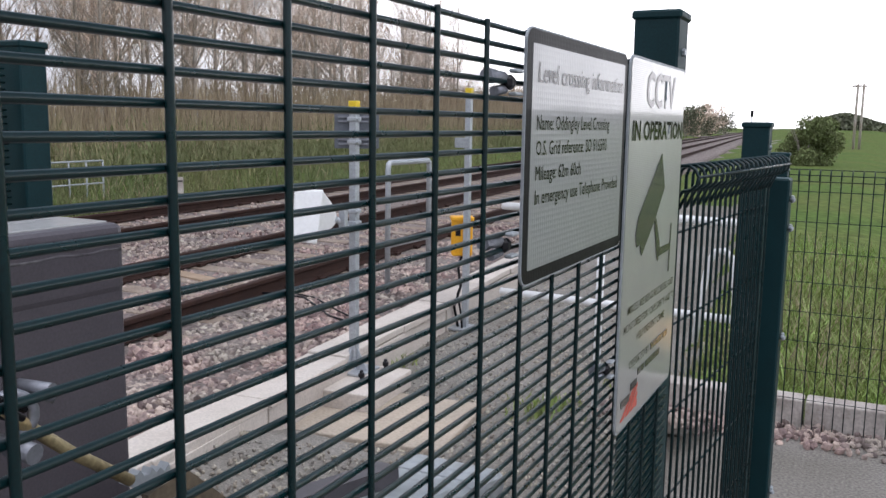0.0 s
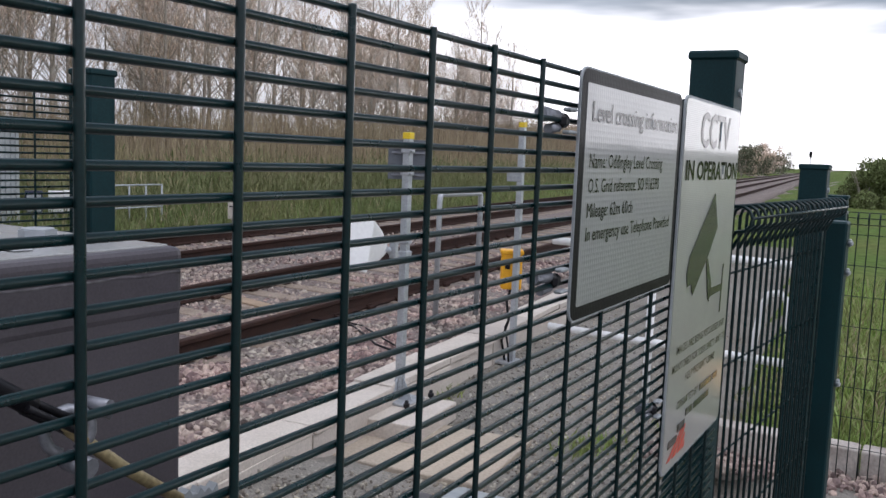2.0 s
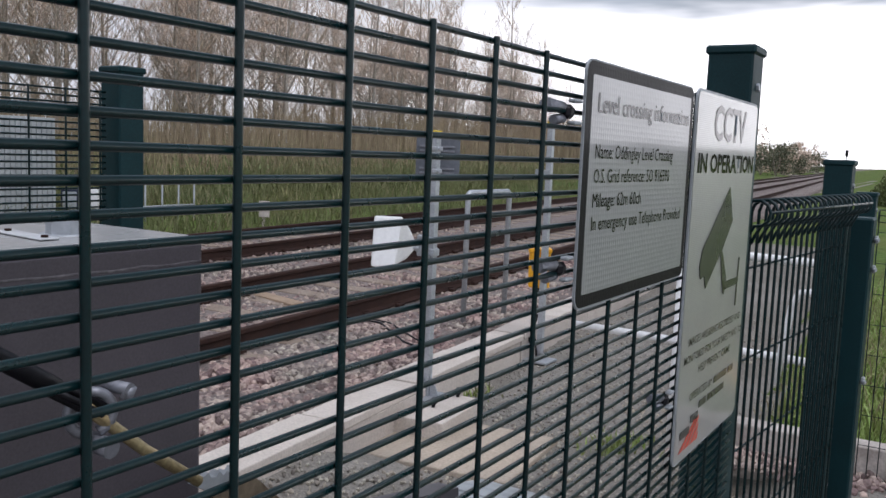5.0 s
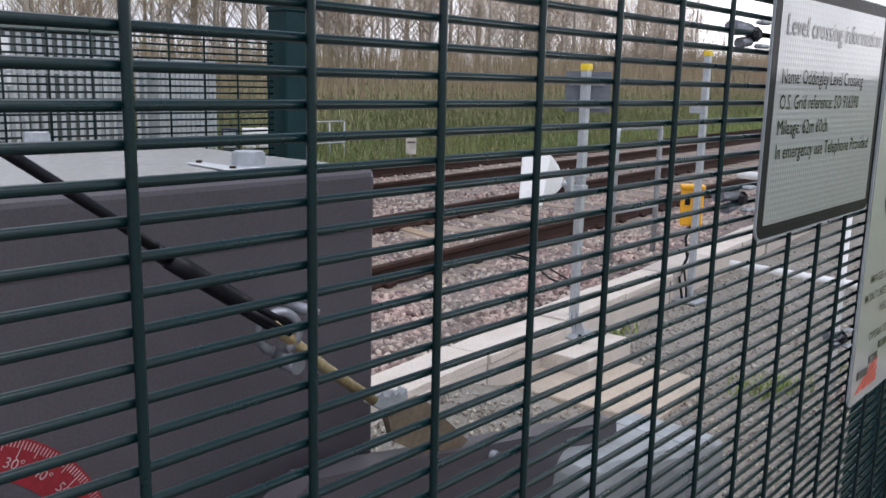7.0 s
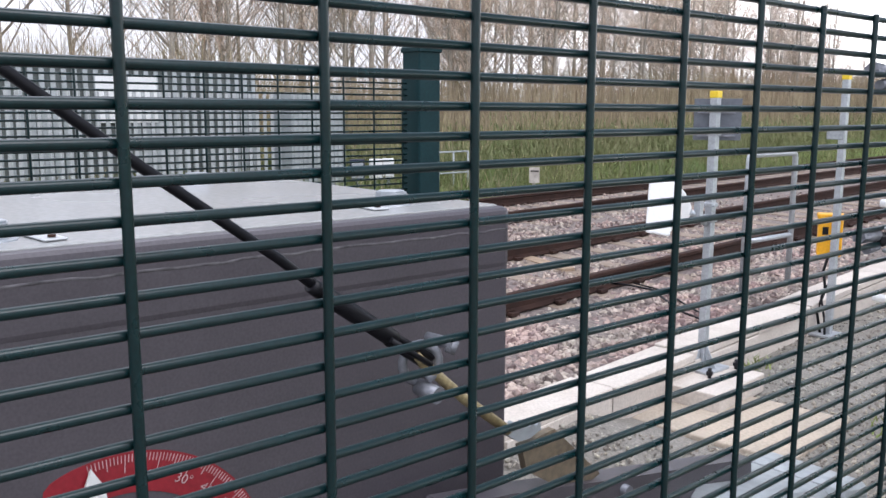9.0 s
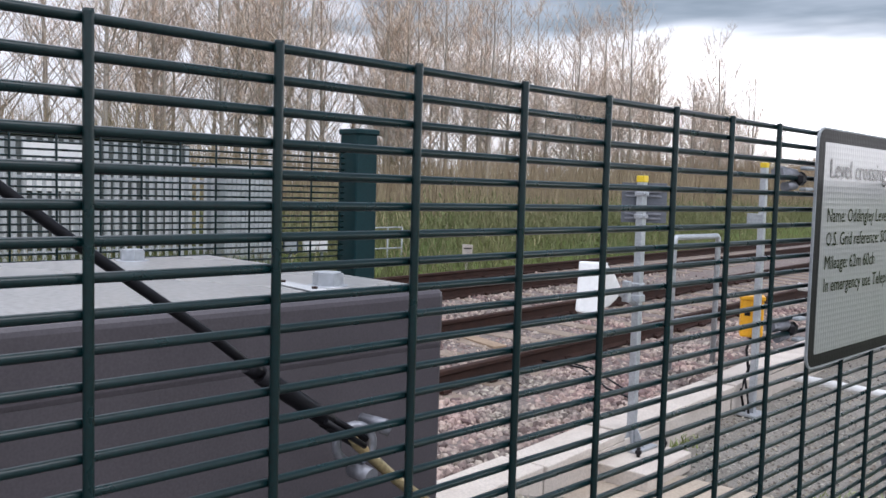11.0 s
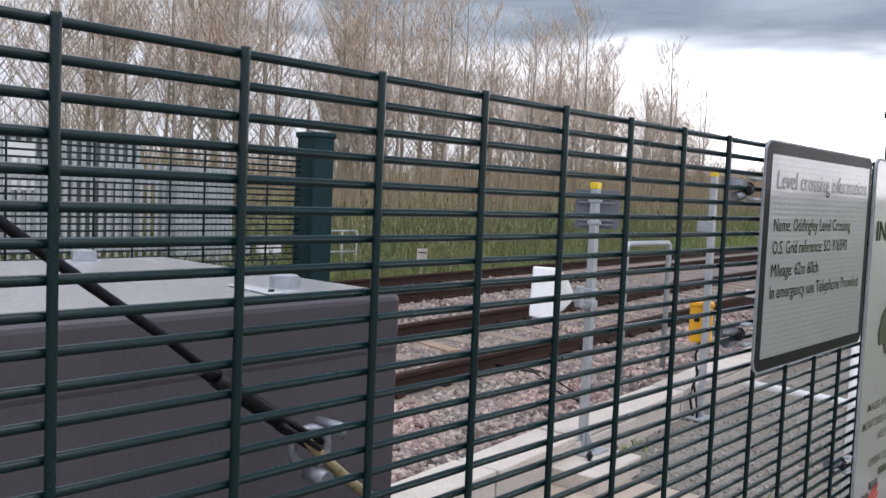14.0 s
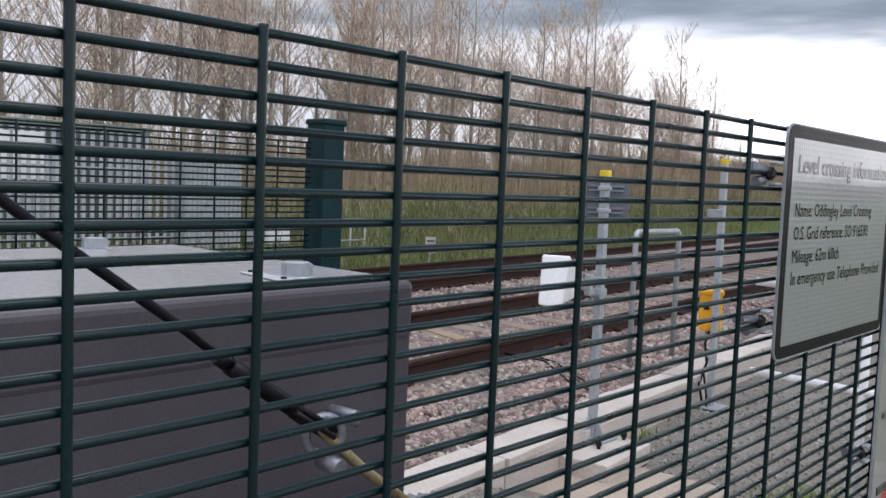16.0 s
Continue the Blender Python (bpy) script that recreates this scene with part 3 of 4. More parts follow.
S1 = thing("information_sign", "white level crossing information sign with dark border on the mesh", "sign")
sign_plate(S1, -0.019, 0.272, 1.402, 1.603, 0.0065, 0.012, film_a, border, 0.012)
X1 = 0.0100
text("Level crossing information", 0.0225, 0.248, 0.006, 1.562, X1, ink, S1, bold=0.003)
for words, w, z in (("Name: Oddingley Level Crossing", 0.203, 1.525), ("O.S. Grid reference: SO 916590", 0.196, 1.505), ("Mileage: 62m 60ch", 0.116, 1.485), ("In emergency use Telephone Provided", 0.240, 1.466)):
    text(words, 0.0166, w, 0.004, z, X1, ink, S1, bold=0.0)
for z in (1.560, 1.437):
    sign_clip(S1, -0.034, z)

S2 = thing("camera_notice", "tall white CCTV notice with a black camera symbol on the mesh", "sign")
sign_plate(S2, 0.285, 0.571, 1.180, 1.605, 0.0065, 0.003, film_b, film_b, 0.012)
text("CCTV", 0.056, 0.150, 0.358, 1.552, X1, ink, S2, bold=0.02)
text("IN OPERATION", 0.030, 0.262, 0.300, 1.514, X1, ink, S2, bold=0.025)
text("IMAGES ARE BEING RECORDED AND", 0.0135, 0.240, 0.314, 1.316, X1, faded, S2)
text("MONITORED FOR YOUR SAFETY AND TO", 0.0135, 0.264, 0.301, 1.296, X1, faded, S2)
text("HELP PREVENT CRIME", 0.0135, 0.148, 0.362, 1.277, X1, faded, S2)
text("OPERATED BY", 0.0135, 0.098, 0.333, 1.248, X1, faded, S2)
for y, z, w in ((0.438, 1.248, 0.062), (0.507, 1.248, 0.026), (0.375, 1.231, 0.030), (0.412, 1.231, 0.078)):
    part("print_bar", Geo().box((X1 + 0.0002, y + w / 2, z + 0.0045), (0.0004, w, 0.0085)), faded, S2)
# camera symbol: tilted body, arm, wall plate
M = Matrix.Translation((X1, 0, 0)) @ FACE
part("camera_body", Geo().prism([(0.334, 1.406), (0.341, 1.391), (0.356, 1.393), (0.366, 1.378), (0.433, 1.420), (0.473, 1.453), (0.449, 1.496), (0.343, 1.426)], 0.0004, M), camera_ink, S2)
part("camera_arm", Geo().prism([(0.424, 1.416), (0.433, 1.417), (0.461, 1.381), (0.458, 1.368), (0.454, 1.360), (0.447, 1.364)], 0.0004, M).prism([(0.455, 1.366), (0.518, 1.367), (0.518, 1.376), (0.459, 1.377)], 0.0004, M).prism([(0.517, 1.338), (0.522, 1.338), (0.526, 1.402), (0.521, 1.402)], 0.0004, M), camera_ink, S2)
# plain shapes for the printed mark
part("printed_mark", Geo().prism([(0.302, 1.193), (0.316, 1.193), (0.372, 1.222), (0.366, 1.222)], 0.0004, M).prism([(0.324, 1.193), (0.340, 1.193), (0.378, 1.217), (0.378, 1.222)], 0.0004, M).prism([(0.346, 1.193), (0.360, 1.193), (0.378, 1.206), (0.378, 1.212)], 0.0004, M).prism([(0.366, 1.193), (0.378, 1.193), (0.378, 1.202)], 0.0004, M), red_ink, S2, "red striped mark")
for y0, z0, w in ((0.304, 1.213, 0.036), (0.343, 1.224, 0.030)):
    part("print_bar", Geo().box((X1 + 0.0002, y0 + w / 2, z0), (0.0004, w, 0.009)), camera_ink, S2)
sign_clip(S2, 0.268, 1.262)

# ---- barrier machine ----
BX0, BX1, BY0, BY1, BZ = -0.985, -0.438, -0.95, 0.006, 1.422
case = thing("barrier_machine", "dark grey steel barrier machine cabinet with bolted lid", "cabinet", at=(0, 0, 0))
part("body", Geo().box(((BX0 + BX1) / 2, (BY0 + BY1) / 2, (BZ - 0.03 - 0.30) / 2), (BX1 - BX0 - 0.003, BY1 - BY0 - 0.003, BZ - 0.03 + 0.30), bevel=0.006), case_grey, case)
part("lid", Geo().box(((BX0 + BX1) / 2, (BY0 + BY1) / 2, BZ - 0.036), (BX1 - BX0, BY1 - BY0, 0.074), bevel=0.009), case_grey, case, "lid with rounded edges")
# thin sheet added on the lid, its pale grey stands in for reflected sky
part("lid_top", Geo().box(((BX0 + BX1) / 2, (BY0 + BY1) / 2, BZ + 0.0015), (BX1 - BX0 - 0.024, BY1 - BY0 - 0.024, 0.003), bevel=0.001), lid_sheen_grey, case, "top sheet coloured paler as sky sheen")
bead_rng = random.Random(4)
bead = [Vector((BX1 - 0.003, BY0 + 0.019 * i, BZ - 0.025 + bead_rng.uniform(-0.0013, 0.0013))) for i in range(51)]
part("weld_bead", Geo().tube(bead, 0.0036, 8), scuffed, case, "uneven scuffed seam under the lid")
for x, y in ((-0.527, -0.104), (-0.935, -0.155), (-0.512, -0.538), (-0.915, -0.62)):
    part("lid_bolt", Geo().tube([(x, y, BZ - 0.002), (x, y, BZ + 0.004)], 0.024, 20).tube([(x, y, BZ + 0.004), (x, y, BZ + 0.018)], 0.0185, 6, smooth=False).tube([(x, y, BZ + 0.018), (x, y, BZ + 0.0195)], 0.0155, 16), galv, case, "large galvanised hex bolt")
for x, y, rz in ((-0.528, -0.146, -6), (-0.515, -0.499, 4)):
    m = pose(0, 0, 0, 0, 0, rz).to_3x3()
    pl = part("label_plate", Geo().box((x, y, BZ + 0.0047), (0.094, 0.020, 0.002), m, bevel=0.0008), pale_zinc, case, "small pale riveted plate")
    for s in (-0.037, 0.037):
        q = Vector((x, y, BZ + 0.006)) + m @ Vector((s, 0, 0))
        part("rivet", Geo().tube([q, q + Vector((0, 0, 0.002))], 0.0035, 8), rust, pl)

# dial on the cabinet's face
DC, DX = Vector((BX1 - 0.005, -0.469, 1.098)), BX1 - 0.005
outline = [(DC.y + 0.143 * math.cos(radians(a)), DC.z + 0.143 * math.sin(radians(a))) for a in range(0, 109, 4)]
outline += [(DC.y + r * math.cos(radians(a)), DC.z + r * math.sin(radians(a))) for r, a in ((0.142, 112), (0.139, 115), (0.132, 117), (0.123, 116.5), (0.114, 112.5))]
outline += [(DC.y + 0.106 * math.cos(radians(a)), DC.z + 0.106 * math.sin(radians(a))) for a in range(108, -1, -4)]
dial = part("dial", Geo().prism(outline, 0.004, Matrix.Translation((DX, 0, 0)) @ FACE), red, case, "red angle dial with white marks")
for k in range(0, 61):
    a = radians(99.5 - 1.32 * k)
    r0 = 0.141 - (0.016 if k % 10 == 0 else 0.011 if k % 5 == 0 else 0.007)
    c, s = math.cos(a), math.sin(a)
    w = 0.00035
    q = [(DC.y + c * r0 - s * w, DC.z + s * r0 + c * w), (DC.y + c * r0 + s * w, DC.z + s * r0 - c * w), (DC.y + c * 0.141 + s * w, DC.z + s * 0.141 - c * w), (DC.y + c * 0.141 - s * w, DC.z + s * 0.141 + c * w)]
    part("dial_mark", Geo().prism(q, 0.0004, Matrix.Translation((DX + 0.004, 0, 0)) @ FACE), dial_white, dial)
for k in (20, 30, 40, 50, 60):
    a = radians(99.5 - 1.32 * k)
    m = Matrix.Translation((DX + 0.0046, DC.y + 0.1165 * math.cos(a), DC.z + 0.1165 * math.sin(a))) @ FACE @ Matrix.Rotation(a - math.pi / 2, 4, "Z") @ Matrix.Translation((-0.008, 0, 0))
    text(f"{k}°", 0.013, 0, 0, 0, 0, dial_white, dial, "numeral", m, 0.0)
part("pointer", Geo().prism([(-0.477, 1.095), (-0.460, 1.095), (-0.481, 1.219), (-0.491, 1.236), (-0.497, 1.220)], 0.003, Matrix.Translation((DX + 0.008, 0, 0)) @ FACE), white, case, "white painted pointer")

part("pointer_hub", Geo().tube([(DX + 0.001, -0.485, 1.173), (DX + 0.007, -0.485, 1.173)], 0.0185, 24), white, case, "round white pointer hub")

# ---- boom stay in front of the cabinet ----
SX = -0.36
stay = thing("boom_stay", "black stay rod with shackle and brass end over the cabinet", "stay")
P = lambda y, z, x=SX: Vector((x, y, z))
part("rod", Geo().tube([P(-0.90, 1.825), P(-0.557, 1.562), P(-0.464, 1.491), P(-0.351, 1.410), P(-0.300, 1.369)], 0.0046, 10), black, stay)
part("sleeve", Geo().tube([P(-0.319, 1.383), P(-0.309, 1.375)], 0.0072, 12).tube([P(-0.306, 1.373), P(-0.285, 1.358), P(-0.245, 1.330), P(-0.228, 1.318)], 0.0084, 12), black, stay, "thick black rubber sleeve")
part("fork", Geo().tube([P(-0.234, 1.326), P(-0.180, 1.291)], 0.0035, 8).tube([P(-0.237, 1.317), P(-0.186, 1.282)], 0.0035, 8).tube([P(-0.239, 1.321, SX + 0.01), P(-0.190, 1.288, SX + 0.01)], 0.003, 8), black, stay)
bow = [P(-0.192 + 0.018 * math.sin(radians(a)), 1.287 + 0.019 * math.cos(radians(a)), SX - 0.004 + 0.006 * math.sin(radians(a))) for a in range(-160, 161, 20)]
part("shackle", Geo().tube(bow, 0.0050, 10).tube([P(-0.170, 1.306, SX - 0.02), P(-0.166, 1.306, SX + 0.016)], 0.006, 10).tube([P(-0.168, 1.304, SX + 0.008), P(-0.161, 1.300, SX + 0.014)], 0.0075, 10).tube([P(-0.186, 1.259, SX - 0.014), P(-0.184, 1.256, SX + 0.014)], 0.009, 10), zinc, stay, "galvanised bow shackle and nuts")
part("brass_end", Geo().tube([P(-0.203, 1.298), P(-0.190, 1.286), P(-0.137, 1.239), P(-0.072, 1.189)], 0.0056, 12), brass, stay, "yellowed brass rod end")
lug = [(-0.0766, 1.1854), (-0.0727, 1.1939), (-0.0648, 1.192), (-0.0601, 1.1946), (-0.0562, 1.188), (-0.0489, 1.1867), (-0.045, 1.192), (-0.0397, 1.1854), (-0.0344, 1.1887), (-0.0291, 1.1827), (-0.0225, 1.1893), (-0.0205, 1.1774), (-0.0397, 1.1715), (-0.0562, 1.1722), (-0.0621, 1.1761)]
part("end_lug", Geo().prism(lug, 0.012, Matrix.Translation((SX - 0.011, 0, 0)) @ FACE), galv_matt, stay, "pale zinc lug with a torn edge")

# ---- boom arm and casting below ----
arm = thing("barrier_boom", "dark grey barrier boom root with plate beside the cabinet", "barrier boom")
part("side_plate", Geo().prism([(-0.30, 1.06), (-0.16, 1.130), (-0.068, 1.116), (0.088, 1.086), (0.437, 1.022), (0.440, 0.995), (0.25, 0.93), (-0.30, 0.82)], 0.035, Matrix.Translation((SX - 0.03, 0, 0)) @ FACE), case_grey, arm)
part("link_plate", Geo().prism([(-0.047, 1.163), (-0.012, 1.168), (0.008, 1.170), (0.093, 1.092), (0.047, 1.078), (-0.036, 1.130)], 0.010, Matrix.Translation((SX - 0.014, 0, 0)) @ FACE), brown_plate, arm, "olive brown oxidised link plate")
part("pin", Geo().tube([(SX - 0.02, 0.130, 1.063), (SX + 0.014, 0.130, 1.063)], 0.008, 10), zinc, arm)
casting = thing("drive_casting", "pale grey cast housing below the boom arm", "housing")
part("housing", Geo().box((-0.36, 0.405, 0.885), (0.16, 0.30, 0.22), Euler((radians(-12), 0, 0)).to_matrix(), bevel=0.03), cabinet_grey, casting)
part("flange", Geo().box((-0.36, 0.60, 0.86), (0.18, 0.10, 0.20), Euler((radians(-12), 0, 0)).to_matrix(), bevel=0.02), cabinet_grey, casting)
part("foot", Geo().box((-0.38, 0.42, 0.22), (0.24, 0.5, 1.12), bevel=0.02), case_grey, casting)

# ---- rear fence behind the cabinet ----
RX = -1.225
rear = mesh_panel("mesh_fence", "dark green mesh fence behind the cabinet", -2.4, 0.47, -0.2, 1.617, RX, "mesh panels")
post("fence_post", RX, 0.510, 0.060, 1.668, "dark green square post ending the rear fence", False, -0.4)

# ---- poles on the trackside ----
slab = tagged(part("pole_slab", Geo().box((-2.37, 3.93, -0.352), (0.98, 0.90, 0.11), pose(0, 0, 0, 0, 0, 6).to_3x3(), bevel=0.012), concrete_tan), "tan concrete slab in the gravel", "slab")
plinth = tagged(part("pole_plinth", Geo().box((-2.80, 4.20, -0.25), (0.54, 0.66, 0.13), pose(0, 0, 0, 0, 0, 6).to_3x3(), bevel=0.010), concrete), "pale concrete plinth under a pole", "plinth")
PX, PY, PB = -2.90, 4.33, -0.185
pole = thing("sign_pole", "galvanised square pole with yellow cap bolted to a plinth", "pole", "trackside poles", at=(PX, PY, 0))
part("shaft", Geo().box((0, 0, (1.625 + PB) / 2), (0.053, 0.053, 1.625 - PB), bevel=0.006), galv, pole)
part("pole_cap", Geo().box((0, 0, 1.645), (0.060, 0.060, 0.045), bevel=0.006), cap_yellow, pole, "yellow plastic cap")
part("base_plate", Geo().box((0, 0, PB + 0.010), (0.26, 0.26, 0.018), bevel=0.003), galv, pole)
for a in range(4):
    c, s = math.cos(a * math.pi / 2), math.sin(a * math.pi / 2)
    part("gusset", Geo().prism([(0.03, PB + 0.018), (0.11, PB + 0.018), (0.03, PB + 0.17)], 0.008, Matrix(((c, 0, s, 0), (s, 0, -c, 0), (0, 1, 0, 0), (0, 0, 0, 1)))), galv, pole)
for x, y in ((-0.16, -0.16), (0.16, -0.16), (-0.16, 0.16), (0.16, 0.16)):
    part("anchor_bolt", Geo().tube([(x, y, PB - 0.002), (x, y, PB + 0.065)], 0.013, 8).tube([(x, y, PB + 0.02), (x, y, PB + 0.045)], 0.022, 6, smooth=False), black, pole, "dark anchor bolt")
FAC = pose(0, 0, 0, 0, 0, 35)
plate = part("sign_back", Geo().box((-0.02, 0.062, 1.485), (0.30, 0.006, 0.27), FAC.to_3x3(), bevel=0.002), sheet_mat, pole, "dark grey back of a small sign")
for z in (1.56, 1.53, 1.41, 1.38):
    part("channel", Geo().box((-0.02, 0.05, z), (0.24, 0.016, 0.014), FAC.to_3x3(), bevel=0.002), zinc, plate)
for z in (1.545, 1.395, 0.93):
    part("clamp", Geo().box((0, 0, z), (0.072, 0.072, 0.030), bevel=0.006).tube([(0.05, -0.045, z), (0.075, -0.06, z)], 0.010, 6), galv, pole)

lamp = thing("hooded_detector", "white hooded box on a bracket fixed to the pole", "detector")
HOOD = Matrix(((0.813, 0, -0.583, -3.019), (0.583, 0, 0.813, 3.816), (0, 1, 0, 1.102), (0, 0, 0, 1)))      # across, up, away


def hull(points, m, soft=0.006):
    """The closed skin round a few corners, its edges slightly rounded."""
    b = bmesh.new()
    for p in points:
        b.verts.new(m @ Vector(p))
    bmesh.ops.convex_hull(b, input=b.verts)
    bmesh.ops.dissolve_limit(b, angle_limit=radians(3), verts=b.verts, edges=b.edges)
    bmesh.ops.bevel(b, geom=b.edges[:], offset=soft, segments=2, profile=0.5, affect="EDGES", clamp_overlap=True)
    b.verts.index_update()
    g = Geo().add([v.co for v in b.verts], [[v.index for v in f.verts] for f in b.faces])
    b.free()
    return g


part("hood", hull([(a, b, c + 0.28 * b) for c in (0, 0.05) for a, b in ((0, 0), (0.185, -0.004), (0.138, -0.335), (-0.012, -0.315))], HOOD, 0.012), white, lamp)
part("tapered_side", hull([(0.180, -0.010, 0.05), (0.137, -0.325, 0.05), (0.02, -0.02, 0.05), (0.01, -0.30, 0.05), (0.235, -0.085, 0.11), (0.270, -0.16, 0.15), (0.275, -0.225, 0.15), (0.215, -0.29, 0.12)], HOOD), white, lamp)
part("bracket", Geo().tube([HOOD @ Vector((0.26, -0.20, 0.14)), (PX - 0.01, PY - 0.02, 0.80)], 0.020, 10).box(HOOD @ Vector((0.315, -0.20, 0.18)), (0.05, 0.04, 0.14), bevel=0.004).box((PX, PY, 0.84), (0.075, 0.075, 0.05), bevel=0.006), galv, lamp, "galvanised bracket")

QX, QY = -3.0, 6.36
pole2 = thing("telephone_pole", "galvanised square pole with yellow cap beside the trough", "pole", "trackside poles", at=(QX, QY, 0))
part("shaft", Geo().box((0, 0, 0.73), (0.052, 0.052, 2.13), bevel=0.006), galv, pole2)
part("pole_cap", Geo().box((0, 0, 1.815), (0.058, 0.058, 0.045), bevel=0.006), cap_yellow, pole2, "yellow plastic cap")
part("clamp", Geo().box((-0.05, -0.01, 1.36), (0.14, 0.05, 0.09), bevel=0.006), galv_matt, pole2)
part("base_plate", Geo().box((0, 0, -0.31), (0.24, 0.24, 0.02), bevel=0.003), galv, pole2)
phone = thing("emergency_telephone", "yellow emergency telephone box with black window and cable", "telephone")
HM = pose(0, 0, 0, 0, 0, 30).to_3x3()
part("case", Geo().box((-3.09, 6.45, 0.507), (0.19, 0.13, 0.34), HM, bevel=0.02), yellow, phone)
part("hood", Geo().box((-3.09, 6.45, 0.677), (0.21, 0.16, 0.04), HM, bevel=0.012), yellow, phone)
part("window", Geo().box(Vector((-3.09, 6.45, 0.557)) + HM @ Vector((-0.04, -0.066, 0)), (0.045, 0.01, 0.065), HM, bevel=0.002), black, phone)
part("cable", Geo().tube([(-3.08, 6.45, 0.36), (-3.11, 6.43, 0.22), (-3.07, 6.40, 0.05), (-3.12, 6.38, -0.13), (-3.05, 6.33, -0.33)], 0.012, 7).tube([(-3.05, 6.45, 0.36), (-3.03, 6.42, 0.17), (-3.09, 6.38, -0.01), (-3.03, 6.34, -0.19), (-2.99, 6.28, -0.33)], 0.010, 7), black, phone, "black hanging cable")

goal = thing("tubular_hoop", "galvanised tubular frame standing in the ballast", "frame")
GA, GB = Vector((-3.88, 6.47, 0)), Vector((-3.87, 7.29, 0))
top = 1.15
arch = [GA + Vector((0, 0, -0.25)), GA + Vector((0, 0, top - 0.06)), GA.lerp(GB, 0.012) + Vector((0, 0, top - 0.015)), GA.lerp(GB, 0.04) + Vector((0, 0, top)), GA.lerp(GB, 0.96) + Vector((0, 0, top)), GA.lerp(GB, 0.988) + Vector((0, 0, top - 0.015)), GB + Vector((0, 0, top - 0.06)), GB + Vector((0, 0, -0.25))]
part("hoop", Geo().tube(arch, 0.027, 10), galv, goal)
part("cross_rail", Geo().tube([GA + Vector((0, 0, 0.36)), GB + Vector((0, 0, 0.36))], 0.024, 10), galv, goal)

tagged(part("timber_offcut", Geo().box((-6.03, 6.12, -0.10), (0.95, 0.16, 0.07), pose(0, 0, 0, 2, 0, -14).to_3x3(), bevel=0.008), timber), "tan timber offcut lying between the rails", "timber")
lead = thing("track_cable", "black cable lying loose across the ballast", "cable")
part("cable", Geo().tube([(-4.95, 5.72, -0.07), (-4.66, 5.86, -0.085), (-4.36, 5.78, -0.07), (-4.12, 5.60, -0.08), (-3.78, 5.32, -0.085), (-3.50, 5.24, -0.10)], 0.010, 7).tube([(-4.7, 5.95, -0.08), (-4.3, 5.85, -0.075), (-3.86, 5.55, -0.085), (-3.6, 5.40, -0.10)], 0.008, 7), black, lead)

# ---- white guard rails by the crossing ----
guard = thing("guard_rail", "white tubular guard rail beside the crossing", "guard rail")
for z in (0.45, 1.0):
    part("rail", Geo().tube([(-1.85, 4.42, z + 0.02), (-0.30, 4.40, z)], 0.024, 10), white, guard)
for t in (0.42, 1.0):
    p = Vector((-1.85, 4.42, 0)).lerp(Vector((-0.30, 4.40, 0)), t)
    part("post", Geo().tube([p + Vector((0, 0, -0.3)), p + Vector((0, 0, 1.0))], 0.024, 10), white, guard)

part("brace", Geo().tube([(-0.62, 4.38, 0.30), (-0.59, 4.38, 0.60), (-0.56, 4.38, 0.78), (-0.53, 4.38, 0.835), (-0.48, 4.38, 0.845), (-0.44, 4.38, 0.81), (-0.41, 4.38, 0.60), (-0.40, 4.38, 0.05)], 0.020, 10), white, guard)

# ---- far side of the crossing ----
pal = thing("palisade_fence", "galvanised palisade fence across the tracks", "palisade fence", at=(-14.5, 0, 0))
PALE = Geo().prism([(-0.035, 0.0), (-0.02, 0.022), (-0.008, 0.006), (0.008, 0.006), (0.02, 0.022), (0.035, 0.0), (0.03, -0.003), (0.02, 0.016), (0.010, 0.002), (-0.010, 0.002), (-0.02, 0.016), (-0.03, -0.003)], 1.93, Matrix(((0, 1, 0, 0), (1, 0, 0, 0), (0, 0, 1, 0), (0, 0, 0, 1)))).mesh("pale", pale_zinc)
for i in range(100):
    y = 7.97 - 0.155 * i
    ob = new("pale", PALE)
    ob.location = (0, y, -0.05)
    ob.parent = pal
for z in (0.30, 1.55):
    part("rail", Geo().box((-0.03, 0.15, z), (0.04, 15.4, 0.05), bevel=0.004), galv_matt, pal)
cab = thing("equipment_cabinet", "tall ribbed zinc equipment cabinet at the palisade's end", "cabinet", at=(-14.5, 8.48, 0))
part("body", Geo().box((0, 0, 0.83), (0.7, 1.22, 2.06), bevel=0.01), cabinet_grey, cab)
for i in range(12):
    part("rib", Geo().box((0.36, -0.55 + 0.10 * i, 0.83), (0.03, 0.035, 2.00), bevel=0.004), cabinet_grey, cab)
hut = thing("relay_hut", "long grey-green hut with a flat dark roof behind the palisade", "hut", at=(-17.0, 4.6, 0))
part("wall", Geo().box((0, -1.95, 0.95), (2.2, 10.9, 2.64), bevel=0.02), hut_wall, hut)
part("roof", Geo().box((0.0, 1.15, 2.34), (2.30, 4.75, 0.10), bevel=0.015), roof_green, hut, "flat dark green roof edge")
HUT_RIB = Geo().box((0, 0, 0), (0.05, 0.085, 2.55), bevel=0.006).mesh("wall_rib", cabinet_grey)
for k in range(58):
    ob = new("wall_rib", HUT_RIB)
    ob.location = (1.115, 3.42 - 0.185 * k, 0.97)
    ob.parent = hut
for y in (0.52, 1.12):
    part("panel", Geo().box((1.15, y, 1.73), (0.03, 0.54, 0.86), bevel=0.004), white, hut, "white panel")

